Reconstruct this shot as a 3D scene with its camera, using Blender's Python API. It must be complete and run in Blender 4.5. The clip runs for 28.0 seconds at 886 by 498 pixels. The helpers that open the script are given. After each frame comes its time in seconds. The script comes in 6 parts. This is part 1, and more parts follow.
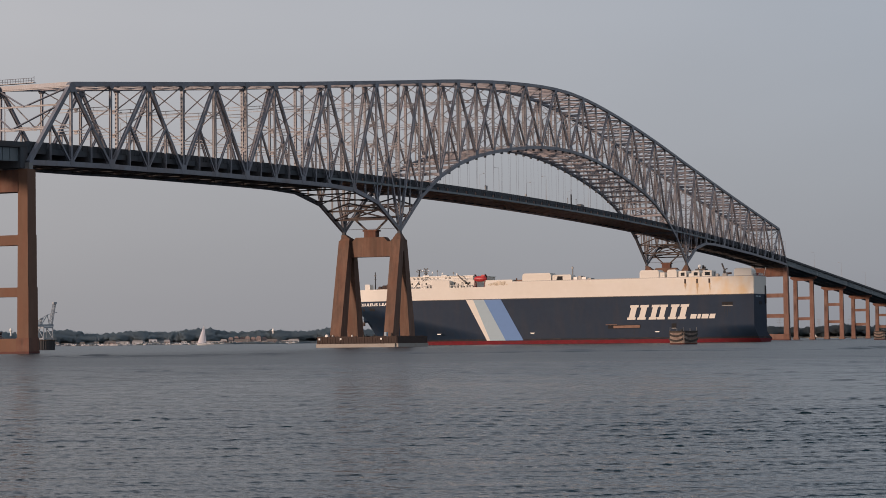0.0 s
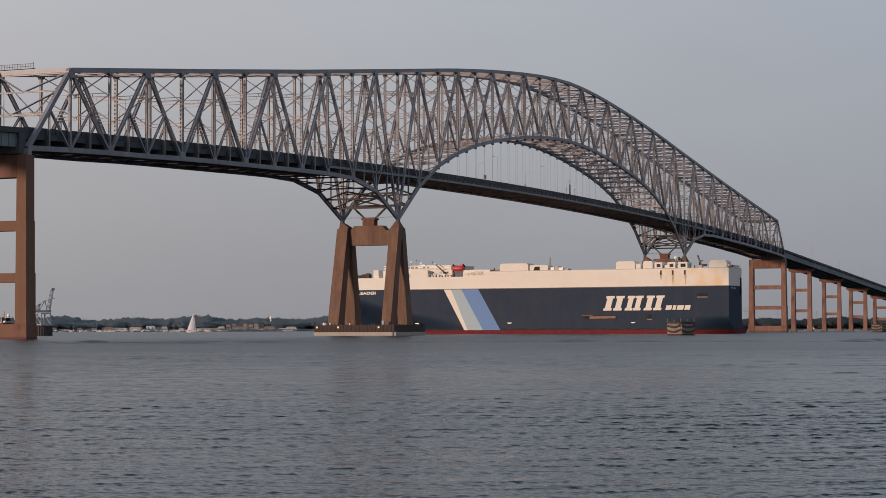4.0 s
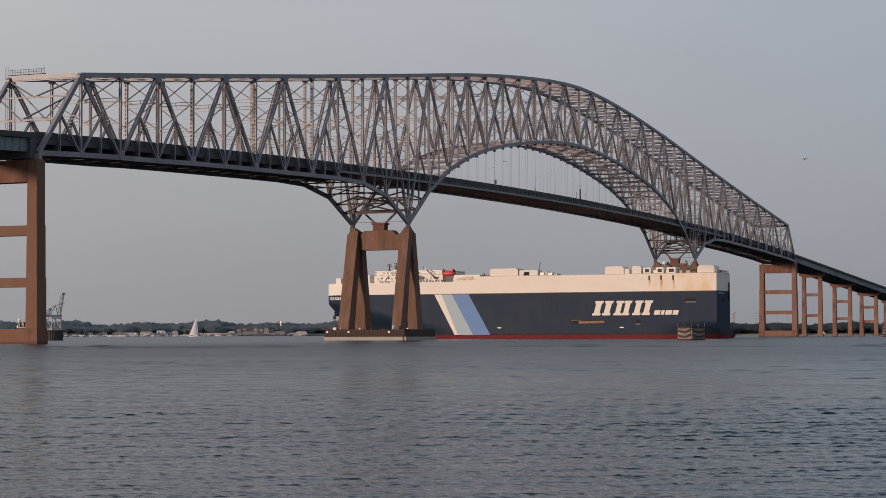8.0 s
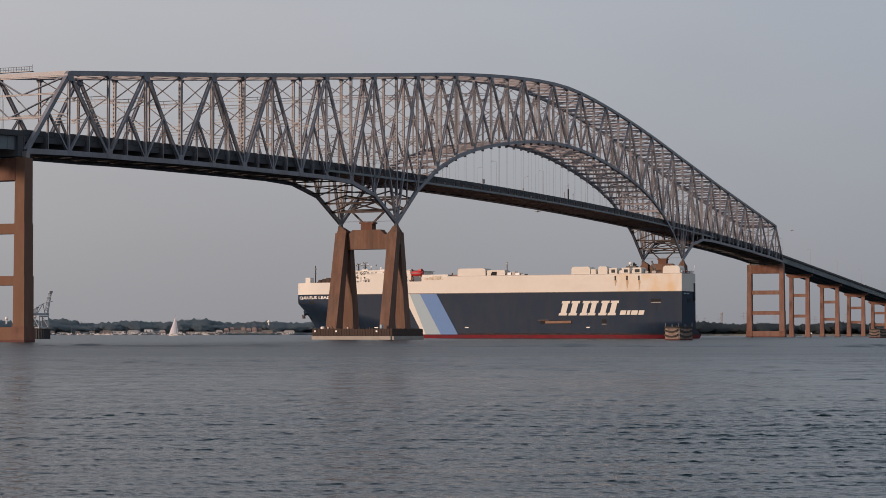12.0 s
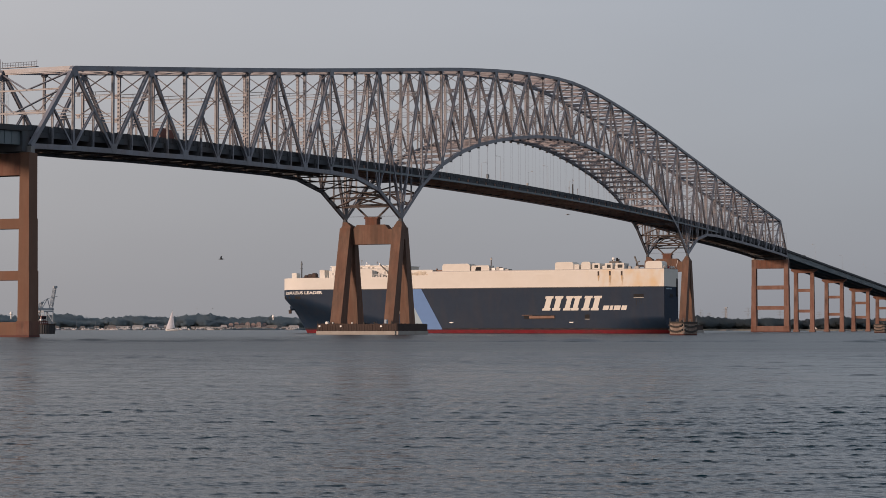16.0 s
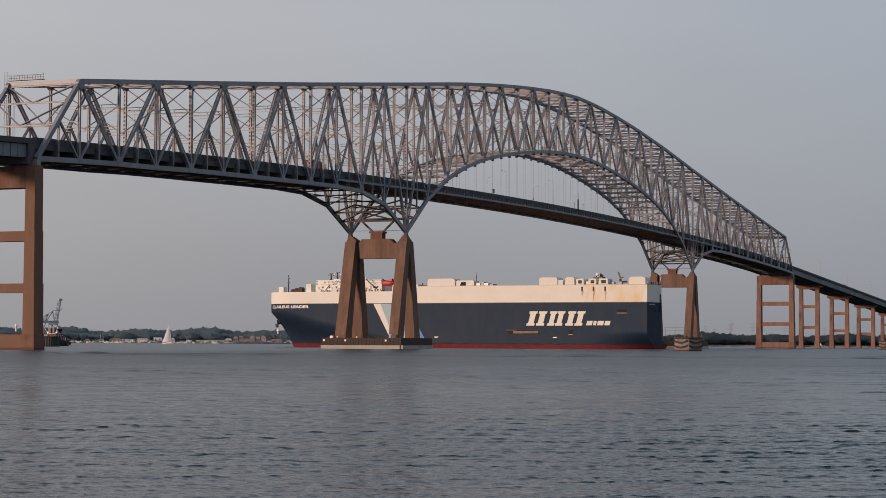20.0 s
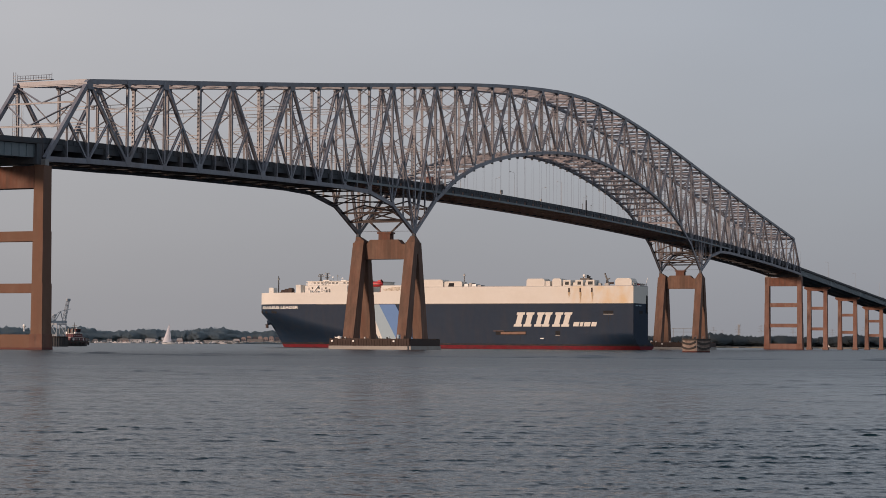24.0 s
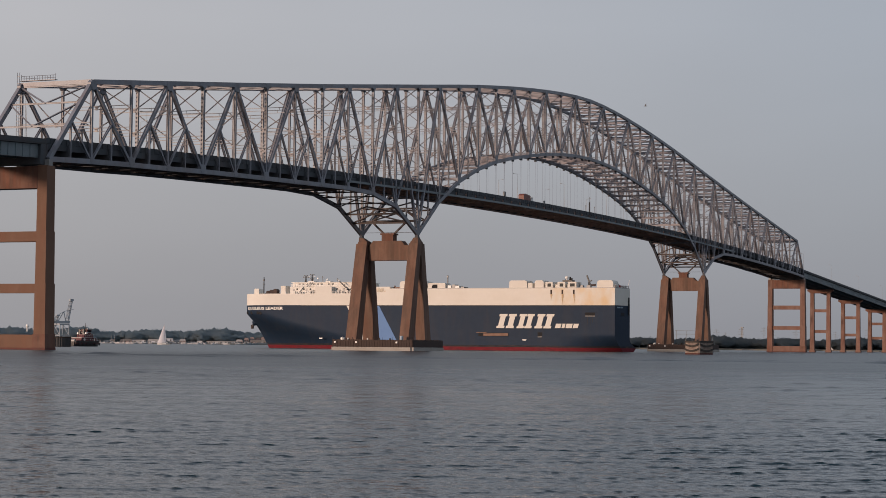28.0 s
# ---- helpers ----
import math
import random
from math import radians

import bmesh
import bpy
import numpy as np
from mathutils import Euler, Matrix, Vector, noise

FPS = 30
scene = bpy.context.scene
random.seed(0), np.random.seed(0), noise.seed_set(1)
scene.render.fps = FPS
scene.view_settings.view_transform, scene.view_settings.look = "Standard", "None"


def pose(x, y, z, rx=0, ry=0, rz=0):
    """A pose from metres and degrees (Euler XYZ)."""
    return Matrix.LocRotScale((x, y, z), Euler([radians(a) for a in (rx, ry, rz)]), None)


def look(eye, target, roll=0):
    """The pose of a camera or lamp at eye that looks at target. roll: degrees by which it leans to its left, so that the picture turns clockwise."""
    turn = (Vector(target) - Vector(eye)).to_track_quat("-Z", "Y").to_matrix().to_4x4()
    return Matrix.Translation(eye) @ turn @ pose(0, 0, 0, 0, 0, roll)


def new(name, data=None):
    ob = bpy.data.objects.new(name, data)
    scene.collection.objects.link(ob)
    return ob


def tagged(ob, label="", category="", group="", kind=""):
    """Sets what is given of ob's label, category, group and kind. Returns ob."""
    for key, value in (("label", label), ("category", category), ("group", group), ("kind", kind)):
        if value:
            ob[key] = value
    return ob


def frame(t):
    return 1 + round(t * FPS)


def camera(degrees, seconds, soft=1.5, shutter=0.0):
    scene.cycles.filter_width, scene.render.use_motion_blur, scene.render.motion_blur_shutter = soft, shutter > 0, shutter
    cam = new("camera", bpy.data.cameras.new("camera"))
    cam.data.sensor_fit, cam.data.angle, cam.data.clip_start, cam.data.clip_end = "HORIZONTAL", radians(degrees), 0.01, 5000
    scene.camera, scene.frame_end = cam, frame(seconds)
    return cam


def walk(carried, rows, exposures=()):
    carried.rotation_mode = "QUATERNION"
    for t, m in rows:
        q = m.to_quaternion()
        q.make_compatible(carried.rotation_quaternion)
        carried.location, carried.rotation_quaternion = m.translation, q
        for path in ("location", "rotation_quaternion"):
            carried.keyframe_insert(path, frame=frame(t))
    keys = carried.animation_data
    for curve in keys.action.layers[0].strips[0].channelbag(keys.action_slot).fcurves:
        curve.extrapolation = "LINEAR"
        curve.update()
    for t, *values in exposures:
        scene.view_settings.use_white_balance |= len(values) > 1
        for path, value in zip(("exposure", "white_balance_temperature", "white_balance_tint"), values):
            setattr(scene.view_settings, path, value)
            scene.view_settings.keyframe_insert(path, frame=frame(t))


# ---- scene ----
# ---- the camera, hand-held on the shore: one standpoint, small turns ----
EYE = Vector((-631.25, -293.20, 2.14))
CAM_ROWS = (
    (0, -67.153, 2.645, -0.636), (0.5, -67.177, 2.594, -0.639), (1, -67.193, 2.549, -0.378),
    (1.5, -67.177, 2.534, -0.304), (2, -67.145, 2.370, -0.194), (2.5, -67.118, 2.377, -0.251),
    (3, -67.221, 2.383, -0.102), (3.5, -67.195, 2.306, -0.187), (5.5, -67.194, 2.487, -0.043),
    (6, -67.041, 2.414, -0.084), (6.5, -66.965, 2.445, -0.181), (7, -66.891, 2.542, -0.174),
    (7.5, -66.805, 2.556, -0.151), (8, -66.905, 2.465, -0.155), (8.5, -66.941, 2.542, -0.044),
    (9, -66.896, 2.519, -0.062), (9.5, -67.038, 2.449, -0.152), (10, -67.164, 2.345, -0.198),
    (10.5, -67.129, 2.395, -0.199), (11, -67.190, 2.470, -0.198), (11.5, -67.220, 2.467, -0.076),
    (12, -67.254, 2.449, 0.004), (12.5, -67.252, 2.302, 0.026), (14.5, -67.223, 2.460, -0.010),
    (15, -67.197, 2.490, -0.039), (15.5, -67.197, 2.393, -0.042), (16, -67.124, 2.304, 0.009),
    (16.5, -67.105, 2.421, 0.002), (17, -67.101, 2.619, 0.216), (17.5, -67.139, 2.766, 0.280),
    (18, -67.107, 2.823, 0.083), (18.5, -66.983, 2.792, 0.087), (19, -66.916, 2.693, 0.191),
    (19.5, -66.974, 2.699, 0.208), (20, -66.975, 2.725, 0.292), (20.5, -66.946, 2.758, 0.267),
    (21, -66.963, 2.760, 0.194), (21.5, -66.873, 2.668, 0.227), (23.5, -66.757, 2.792, 0.415),
    (24, -66.743, 2.747, 0.404), (24.5, -66.653, 2.786, 0.493), (25, -66.584, 2.773, 0.637),
    (25.5, -66.554, 2.938, 0.606), (26, -66.501, 2.942, 0.501), (26.5, -66.554, 2.871, 0.573),
    (27, -66.564, 2.860, 0.492), (27.5, -66.615, 2.742, 0.568), (28, -66.651, 2.787, 0.581),
)
cam = camera(25.28, 28.0, soft=0.8)


def aim(yaw, up, roll):
    """A pose at EYE from degrees: yaw to the left of +Y, pitch up, and lean."""
    a, b = radians(yaw), radians(up)
    ahead = Vector((-math.sin(a) * math.cos(b), math.cos(a) * math.cos(b), math.sin(b)))
    return look(EYE, EYE + ahead * 100.0, roll)


walk(cam, [(t, aim(y, p, r)) for t, y, p, r in CAM_ROWS], exposures=((0.0, 0.0), (28.0, 0.0)))

# ---- world and sun: a hazy evening sky, low warm sun behind the camera ----
SUN_TO = Vector((-0.83, 0.56, 0.155)).normalized()
world = bpy.data.worlds.new("sky")
scene.world = world
world.use_nodes = True
wn, wl = world.node_tree.nodes, world.node_tree.links
wn.clear()
w_out = wn.new("ShaderNodeOutputWorld")
w_bg = wn.new("ShaderNodeBackground")
w_sky = wn.new("ShaderNodeTexSky")
w_sky.sky_type = "NISHITA"
w_sky.sun_disc = False
w_sky.sun_elevation = math.asin(SUN_TO.z)
w_sky.sun_rotation = math.atan2(SUN_TO.x, SUN_TO.y)
w_sky.air_density, w_sky.dust_density, w_sky.ozone_density = 1.0, 3.0, 1.0
# haze: a grey veil, thick at the horizon, warmer and brighter on the side nearer the sun
w_co = wn.new("ShaderNodeTexCoord")
w_sep = wn.new("ShaderNodeSeparateXYZ")
wl.new(w_co.outputs["Generated"], w_sep.inputs[0])


def veil(stops):
    ramp = wn.new("ShaderNodeValToRGB")
    els = ramp.color_ramp.elements
    els[0].position, els[0].color = stops[0][0], (*stops[0][1], 1)
    els[1].position, els[1].color = stops[-1][0], (*stops[-1][1], 1)
    for at, colour in stops[1:-1]:
        els.new(at).color = (*colour, 1)
    wl.new(w_sep.outputs["Z"], ramp.inputs[0])
    return ramp.outputs[0]


w_warm = veil(((0.0, (3.34, 3.28, 3.47)), (0.07, (4.10, 4.06, 4.28)), (0.16, (5.14, 5.12, 5.40)), (0.6, (4.3, 4.6, 5.3))))
w_cool = veil(((0.0, (2.76, 2.85, 3.20)), (0.07, (3.30, 3.49, 3.93)), (0.16, (3.82, 4.17, 4.80)), (0.6, (4.0, 4.5, 5.35))))
w_dot = wn.new("ShaderNodeVectorMath")
w_dot.operation = "DOT_PRODUCT"
w_dot.inputs[1].default_value = (-0.397, 0.918, 0.0)
w_rng = wn.new("ShaderNodeMapRange")
w_rng.inputs[1].default_value, w_rng.inputs[2].default_value = -0.27, 0.20
w_side = wn.new("ShaderNodeMix")
w_side.data_type = "RGBA"
w_mix = wn.new("ShaderNodeMix")
w_mix.data_type = "RGBA"
w_mix.inputs[0].default_value = 0.92
wl.new(w_co.outputs["Generated"], w_dot.inputs[0])
wl.new(w_dot.outputs["Value"], w_rng.inputs[0])
wl.new(w_rng.outputs[0], w_side.inputs[0])
wl.new(w_cool, w_side.inputs[6])
wl.new(w_warm, w_side.inputs[7])
wl.new(w_sky.outputs[0], w_mix.inputs[6])
wl.new(w_side.outputs[2], w_mix.inputs[7])
# faint uneven cloud in the veil
w_noise = wn.new("ShaderNodeTexNoise")
w_noise.inputs["Scale"].default_value, w_noise.inputs["Detail"].default_value = 3.0, 4.0
w_map = wn.new("ShaderNodeMapping")
w_map.inputs["Scale"].default_value = (1.0, 1.0, 3.5)
w_amp = wn.new("ShaderNodeMapRange")
w_amp.inputs[1].default_value, w_amp.inputs[2].default_value = 0.3, 0.7
w_amp.inputs[3].default_value, w_amp.inputs[4].default_value = 0.965, 1.035
w_mul = wn.new("ShaderNodeVectorMath")
w_mul.operation = "SCALE"
wl.new(w_co.outputs["Generated"], w_map.inputs[0])
wl.new(w_map.outputs[0], w_noise.inputs["Vector"])
wl.new(w_noise.outputs[0], w_amp.inputs[0])
wl.new(w_mix.outputs[2], w_mul.inputs[0])
wl.new(w_amp.outputs[0], w_mul.inputs["Scale"])
wl.new(w_mul.outputs[0], w_bg.inputs[0])
w_bg.inputs[1].default_value = 0.10
wl.new(w_bg.outputs[0], w_out.inputs[0])

sun = new("sun", bpy.data.lights.new("sun", "SUN"))
sun.data.energy, sun.data.angle, sun.data.color = 3.35, radians(6.0), (1.0, 0.71, 0.545)
sun.matrix_world = look(SUN_TO * 900, (0, 0, 0))


# ---- materials ----
def material(name, base, rough=0.6, metal=0.0, grain=0.0, scale=1.0, spots=(), bump=0.0, island=0.0, spec=0.5):
    """A procedural paint, stone or metal: base colour, fine grain, larger stains (colour, size, amount) and relief."""
    m = bpy.data.materials.new(name)
    m.use_nodes = True
    nt, ln = m.node_tree.nodes, m.node_tree.links
    b = nt["Principled BSDF"]
    b.inputs["Roughness"].default_value, b.inputs["Metallic"].default_value = rough, metal
    b.inputs["Specular IOR Level"].default_value = spec
    co = nt.new("ShaderNodeTexCoord").outputs["Object"]
    rgb = nt.new("ShaderNodeRGB")
    rgb.outputs[0].default_value = (*base, 1)
    col = rgb.outputs[0]
    for n, (tone, size, amount, stretch) in enumerate(spots):
        mp = nt.new("ShaderNodeMapping")
        mp.inputs["Location"].default_value = (n * 13.7, n * 5.1, 0)
        mp.inputs["Scale"].default_value = (1 / size, 1 / size, 1 / (size * stretch))
        nz = nt.new("ShaderNodeTexNoise")
        nz.inputs["Scale"].default_value, nz.inputs["Detail"].default_value = 1.0, 6.0
        rp = nt.new("ShaderNodeMapRange")
        rp.inputs[1].default_value, rp.inputs[2].default_value = 0.45, 0.72
        rp.inputs[3].default_value, rp.inputs[4].default_value = 0.0, amount
        mx = nt.new("ShaderNodeMix")
        mx.data_type = "RGBA"
        mx.inputs[7].default_value = (*tone, 1)
        ln.new(co, mp.inputs[0]), ln.new(mp.outputs[0], nz.inputs["Vector"]), ln.new(nz.outputs[0], rp.inputs[0])
        ln.new(rp.outputs[0], mx.inputs[0]), ln.new(col, mx.inputs[6])
        col = mx.outputs[2]
    if grain or bump or island:
        nz = nt.new("ShaderNodeTexNoise")
        nz.inputs["Scale"].default_value, nz.inputs["Detail"].default_value = scale, 5.0
        ln.new(co, nz.inputs["Vector"])
        if grain:
            hs = nt.new("ShaderNodeHueSaturation")
            rp = nt.new("ShaderNodeMapRange")
            rp.inputs[3].default_value, rp.inputs[4].default_value = 1 - grain, 1 + grain
            ln.new(nz.outputs[0], rp.inputs[0]), ln.new(rp.outputs[0], hs.inputs["Value"]), ln.new(col, hs.inputs["Color"])
            col = hs.outputs[0]
        if island:
            ob = nt.new("ShaderNodeObjectInfo")
            hs = nt.new("ShaderNodeHueSaturation")
            rp = nt.new("ShaderNodeMapRange")
            rp.inputs[3].default_value, rp.inputs[4].default_value = 1 - island, 1 + island
            ln.new(ob.outputs["Random"], rp.inputs[0]), ln.new(rp.outputs[0], hs.inputs["Value"]), ln.new(col, hs.inputs["Color"])
            col = hs.outputs[0]
        if bump:
            bp = nt.new("ShaderNodeBump")
            bp.inputs["Strength"].default_value, bp.inputs["Distance"].default_value = bump, 0.1
            ln.new(nz.outputs[0], bp.inputs["Height"]), ln.new(bp.outputs[0], b.inputs["Normal"])
    ln.new(col, b.inputs["Base Color"])
    return m


STEEL = material("steel_paint", (0.162, 0.174, 0.208), 0.46, 0.0, 0.14, 1.2, (((0.137, 0.095, 0.084), 9.0, 0.45, 1.0), ((0.115, 0.080, 0.071), 2.2, 0.36, 1.0), ((0.25, 0.265, 0.28), 3.0, 0.3, 2.0)), island=0.10)
# sunlit look of the lateral struts put into a paler steel colour; rust spots
LACE = material("lit_lacing_paint", (0.252, 0.240, 0.262), 0.55, 0.0, 0.14, 1.2, (((0.20, 0.145, 0.135), 3.0, 0.4, 1.0),), island=0.12, spec=0.35)
SWAY = material("sway_brace_paint", (0.150, 0.146, 0.160), 0.6, 0.0, 0.14, 1.2, (((0.12, 0.085, 0.065), 2.0, 0.5, 1.0),), island=0.15, spec=0.3)
# shade below the deck is put into this darker steel colour, with rust-brown patches
BRACE = material("shaded_brace_paint", (0.078, 0.070, 0.070), 0.7, 0.0, 0.14, 1.2, (((0.095, 0.05, 0.036), 2.0, 0.7, 1.0),), island=0.2, spec=0.25)
GIRDER = material("girder_paint", (0.125, 0.160, 0.180), 0.5, 0.0, 0.1, 0.9, (((0.10, 0.08, 0.06), 6.0, 0.3, 2.5),), island=0.05)
DECKSTEEL = material("floor_steel", (0.066, 0.074, 0.084), 0.7, 0.0, 0.15, 0.9, (((0.10, 0.065, 0.05), 5.0, 0.4, 2.0),), island=0.12, spec=0.2)
# the lit lower edge of the far deck side, put into a paler colour
PINKSTEEL = material("lit_edge_steel", (0.42, 0.33, 0.30), 0.8, 0.0, 0.2, 1.0, (((0.24, 0.15, 0.115), 4.0, 0.5, 1.0),))
RUST = material("rusty_underside", (0.42, 0.30, 0.26), 0.85, 0.0, 0.2, 1.0, (((0.34, 0.17, 0.12), 4.0, 0.6, 1.0), ((0.14, 0.11, 0.10), 1.5, 0.4, 1.0)), spec=0.15)
CONCRETE = material("stained_concrete", (0.166, 0.094, 0.066), 0.85, 0.0, 0.14, 0.8, (((0.052, 0.030, 0.022), 1.3, 0.6, 18.0), ((0.065, 0.040, 0.030), 3.2, 0.7, 8.0), ((0.24, 0.155, 0.115), 3.0, 0.35, 5.0), ((0.09, 0.06, 0.045), 1.2, 0.45, 14.0), ((0.15, 0.06, 0.035), 2.2, 0.45, 6.0), ((0.11, 0.075, 0.055), 0.6, 0.25, 1.0)), bump=0.25)
REDCONCRETE = material("reddish_stained_concrete", (0.165, 0.092, 0.070), 0.85, 0.0, 0.12, 0.6, (((0.075, 0.043, 0.034), 3.4, 0.85, 6.0), ((0.28, 0.18, 0.145), 3.6, 0.5, 2.5), ((0.16, 0.06, 0.04), 2.0, 0.5, 7.0)), bump=0.15)
ENDCONCRETE = material("smooth_red_brown_concrete", (0.148, 0.080, 0.052), 0.85, 0.0, 0.10, 0.7, (((0.105, 0.054, 0.038), 3.0, 0.5, 7.0), ((0.22, 0.14, 0.105), 2.4, 0.2, 4.0), ((0.16, 0.065, 0.04), 1.6, 0.4, 9.0)), bump=0.15)
CAPSTAIN = material("rust_stained_concrete", (0.135, 0.066, 0.047), 0.85, 0.0, 0.16, 0.8, (((0.06, 0.033, 0.026), 2.0, 0.9, 6.0), ((0.22, 0.13, 0.095), 3.0, 0.45, 1.5), ((0.16, 0.055, 0.03), 1.0, 0.6, 9.0)), bump=0.25)
PALE = material("pale_concrete", (0.325, 0.305, 0.28), 0.85, 0.0, 0.12, 1.0, (((0.25, 0.21, 0.17), 4.0, 0.5, 2.0),), bump=0.2)
ASPHALT = material("asphalt", (0.05, 0.05, 0.052), 0.9, 0.0, 0.2, 2.0)
OLDTIMBER = material("old_timber", (0.050, 0.043, 0.038), 0.9, 0.0, 0.3, 1.0, (((0.10, 0.085, 0.07), 2.0, 0.5, 3.0),))
GREYTIMBER = material("grey_weathered_timber", (0.052, 0.052, 0.055), 0.9, 0.0, 0.3, 0.6, (((0.09, 0.085, 0.08), 2.6, 0.6, 1.5),))
TIDE = material("tide_mark", (0.10, 0.032, 0.025), 0.8, 0.0, 0.3, 1.0, (((0.04, 0.03, 0.025), 2.0, 0.6, 0.5),))
TIMBER = material("fender_timber", (0.042, 0.027, 0.023), 0.85, 0.0, 0.25, 1.0, (((0.11, 0.07, 0.05), 2.0, 0.45, 3.0),))
WHITE = material("white_paint", (0.75, 0.74, 0.71), 0.5, 0.0, 0.05, 1.0)
CELL = material("weathered_cell_concrete", (0.28, 0.215, 0.18), 0.85, 0.0, 0.2, 1.0, (((0.10, 0.06, 0.045), 1.6, 0.7, 1.0), ((0.42, 0.36, 0.31), 2.5, 0.5, 1.0)), bump=0.2)
BLUEGREY = material("blue_grey_paint", (0.30, 0.38, 0.46), 0.6, 0.0, 0.1, 1.0)
BLACK = material("black_paint", (0.02, 0.02, 0.022), 0.5)
HULL = material("navy_hull_paint", (0.013, 0.027, 0.052), 0.60, 0.0, 0.12, 0.5, (((0.018, 0.033, 0.057), 14.0, 0.7, 0.5), ((0.035, 0.036, 0.045), 3.0, 0.3, 4.0)), spec=0.14)
CREAM = material("cream_ship_paint", (0.66, 0.635, 0.585), 0.7, 0.0, 0.04, 0.5, (((0.61, 0.575, 0.51), 10.0, 0.4, 0.6),), spec=0.12)
BOOT = material("red_boot_topping", (0.14, 0.016, 0.024), 0.75, 0.0, 0.2, 0.6, (((0.06, 0.03, 0.035), 5.0, 0.6, 0.3), ((0.19, 0.035, 0.04), 2.0, 0.4, 0.5)), spec=0.1)
SKYBLUE = material("pale_blue_paint", (0.14, 0.24, 0.45), 0.75, 0.0, 0.05, 0.5, spec=0.08)
RUSTPAINT = material("rust_streak", (0.50, 0.35, 0.19), 0.7, 0.0, 0.2, 1.5)
MAROONSTEEL = material("dark_red_steel", (0.10, 0.022, 0.020), 0.6, 0.0, 0.2, 1.0)
RED = material("red_paint", (0.45, 0.03, 0.035), 0.45, 0.0, 0.1, 1.0)
GREYMETAL = material("grey_metal", (0.22, 0.22, 0.22), 0.5, 0.2, 0.15, 2.0)
DARKGLASS = material("dark_glass", (0.02, 0.025, 0.03), 0.08, 0.0, spec=0.7)
RUBBER = material("rubber", (0.02, 0.02, 0.02), 0.8)


# ---- geometry helpers ----
class Geo:
    """Gathers boxes, beams and prisms into one mesh."""

    def __init__(self):
        self.v, self.f = [], []

    def add(self, verts, faces):
        n = len(self.v)
        self.v.extend(tuple(p) for p in verts)
        self.f.extend(tuple(i + n for i in f) for f in faces)
        return self

    def box(self, x0, x1, y0, y1, z0, z1):
        return self.add([(x0, y0, z0), (x1, y0, z0), (x1, y1, z0), (x0, y1, z0), (x0, y0, z1), (x1, y0, z1), (x1, y1, z1), (x0, y1, z1)],
                        [(0, 3, 2, 1), (4, 5, 6, 7), (0, 1, 5, 4), (1, 2, 6, 5), (2, 3, 7, 6), (3, 0, 4, 7)])

    def beam(self, a, b, wide, deep, side=(0, 1, 0)):
        """A bar from a to b; wide along side, deep across it."""
        a, b = Vector(a), Vector(b)
        d = (b - a).normalized()
        s = Vector(side)
        s = (s - d * s.dot(d))
        if s.length < 1e-3:
            s = Vector((1, 0, 0)) - d * d.x
        s.normalize()
        u = d.cross(s)
        s, u = s * wide / 2, u * deep / 2
        return self.add([a - s - u, a + s - u, a + s + u, a - s + u, b - s - u, b + s - u, b + s + u, b - s + u],
                        [(0, 3, 2, 1), (4, 5, 6, 7), (0, 1, 5, 4), (1, 2, 6, 5), (2, 3, 7, 6), (3, 0, 4, 7)])

    def hbeam(self, a, b, wide, deep, side=(0, 1, 0), t=0.12):
        """A built-up box member: two side plates, and cover plates set a little back between them."""
        a, b = Vector(a), Vector(b)
        d = (b - a).normalized()
        s = Vector(side)
        s = s - d * s.dot(d)
        s.normalize()
        for k in (-1, 1):
            o = s * (wide / 2 - t / 2) * k
            self.beam(a + o, b + o, t, deep, side)
        return self.beam(a, b, wide - 2 * t, deep - 0.32, side)

    def tube(self, a, b, ra, rb=None, n=8, caps=True):
        rb = ra if rb is None else rb
        a, b = Vector(a), Vector(b)
        d = (b - a).normalized()
        s = d.orthogonal().normalized()
        u = d.cross(s)
        ring = [(math.cos(2 * math.pi * i / n), math.sin(2 * math.pi * i / n)) for i in range(n)]
        vs = [a + (s * c + u * q) * ra for c, q in ring] + [b + (s * c + u * q) * rb for c, q in ring]
        fs = [(i, (i + 1) % n, n + (i + 1) % n, n + i) for i in range(n)]
        if caps:
            fs += [tuple(reversed(range(n))), tuple(range(n, 2 * n))]
        return self.add(vs, fs)

    def loft(self, rings, n=12):
        """A closed round body along x: rings of (x, y, z, radius)."""
        ring = [(math.cos(2 * math.pi * i / n), math.sin(2 * math.pi * i / n)) for i in range(n)]
        vs = [(x, y + c * r, z + q * r) for x, y, z, r in rings for c, q in ring]
        fs = [(k * n + i, k * n + (i + 1) % n, (k + 1) * n + (i + 1) % n, (k + 1) * n + i) for k in range(len(rings) - 1) for i in range(n)]
        return self.add(vs, fs + [tuple(range(n)), tuple(reversed(range((len(rings) - 1) * n, len(rings) * n)))])

    def prism(self, outline, y0, y1, axis="y"):
        """A flat outline pushed from y0 to y1 along an axis; the outline is in the other two."""
        n = len(outline)
        put = {"y": lambda p, q, r: (p, r, q), "x": lambda p, q, r: (r, p, q), "z": lambda p, q, r: (p, q, r)}[axis]
        vs = [put(p, q, y0) for p, q in outline] + [put(p, q, y1) for p, q in outline]
        fs = [tuple(range(n)), tuple(reversed(range(n, 2 * n)))] + [(i, n + i, n + (i + 1) % n, (i + 1) % n) for i in range(n)]
        return self.add(vs, fs)

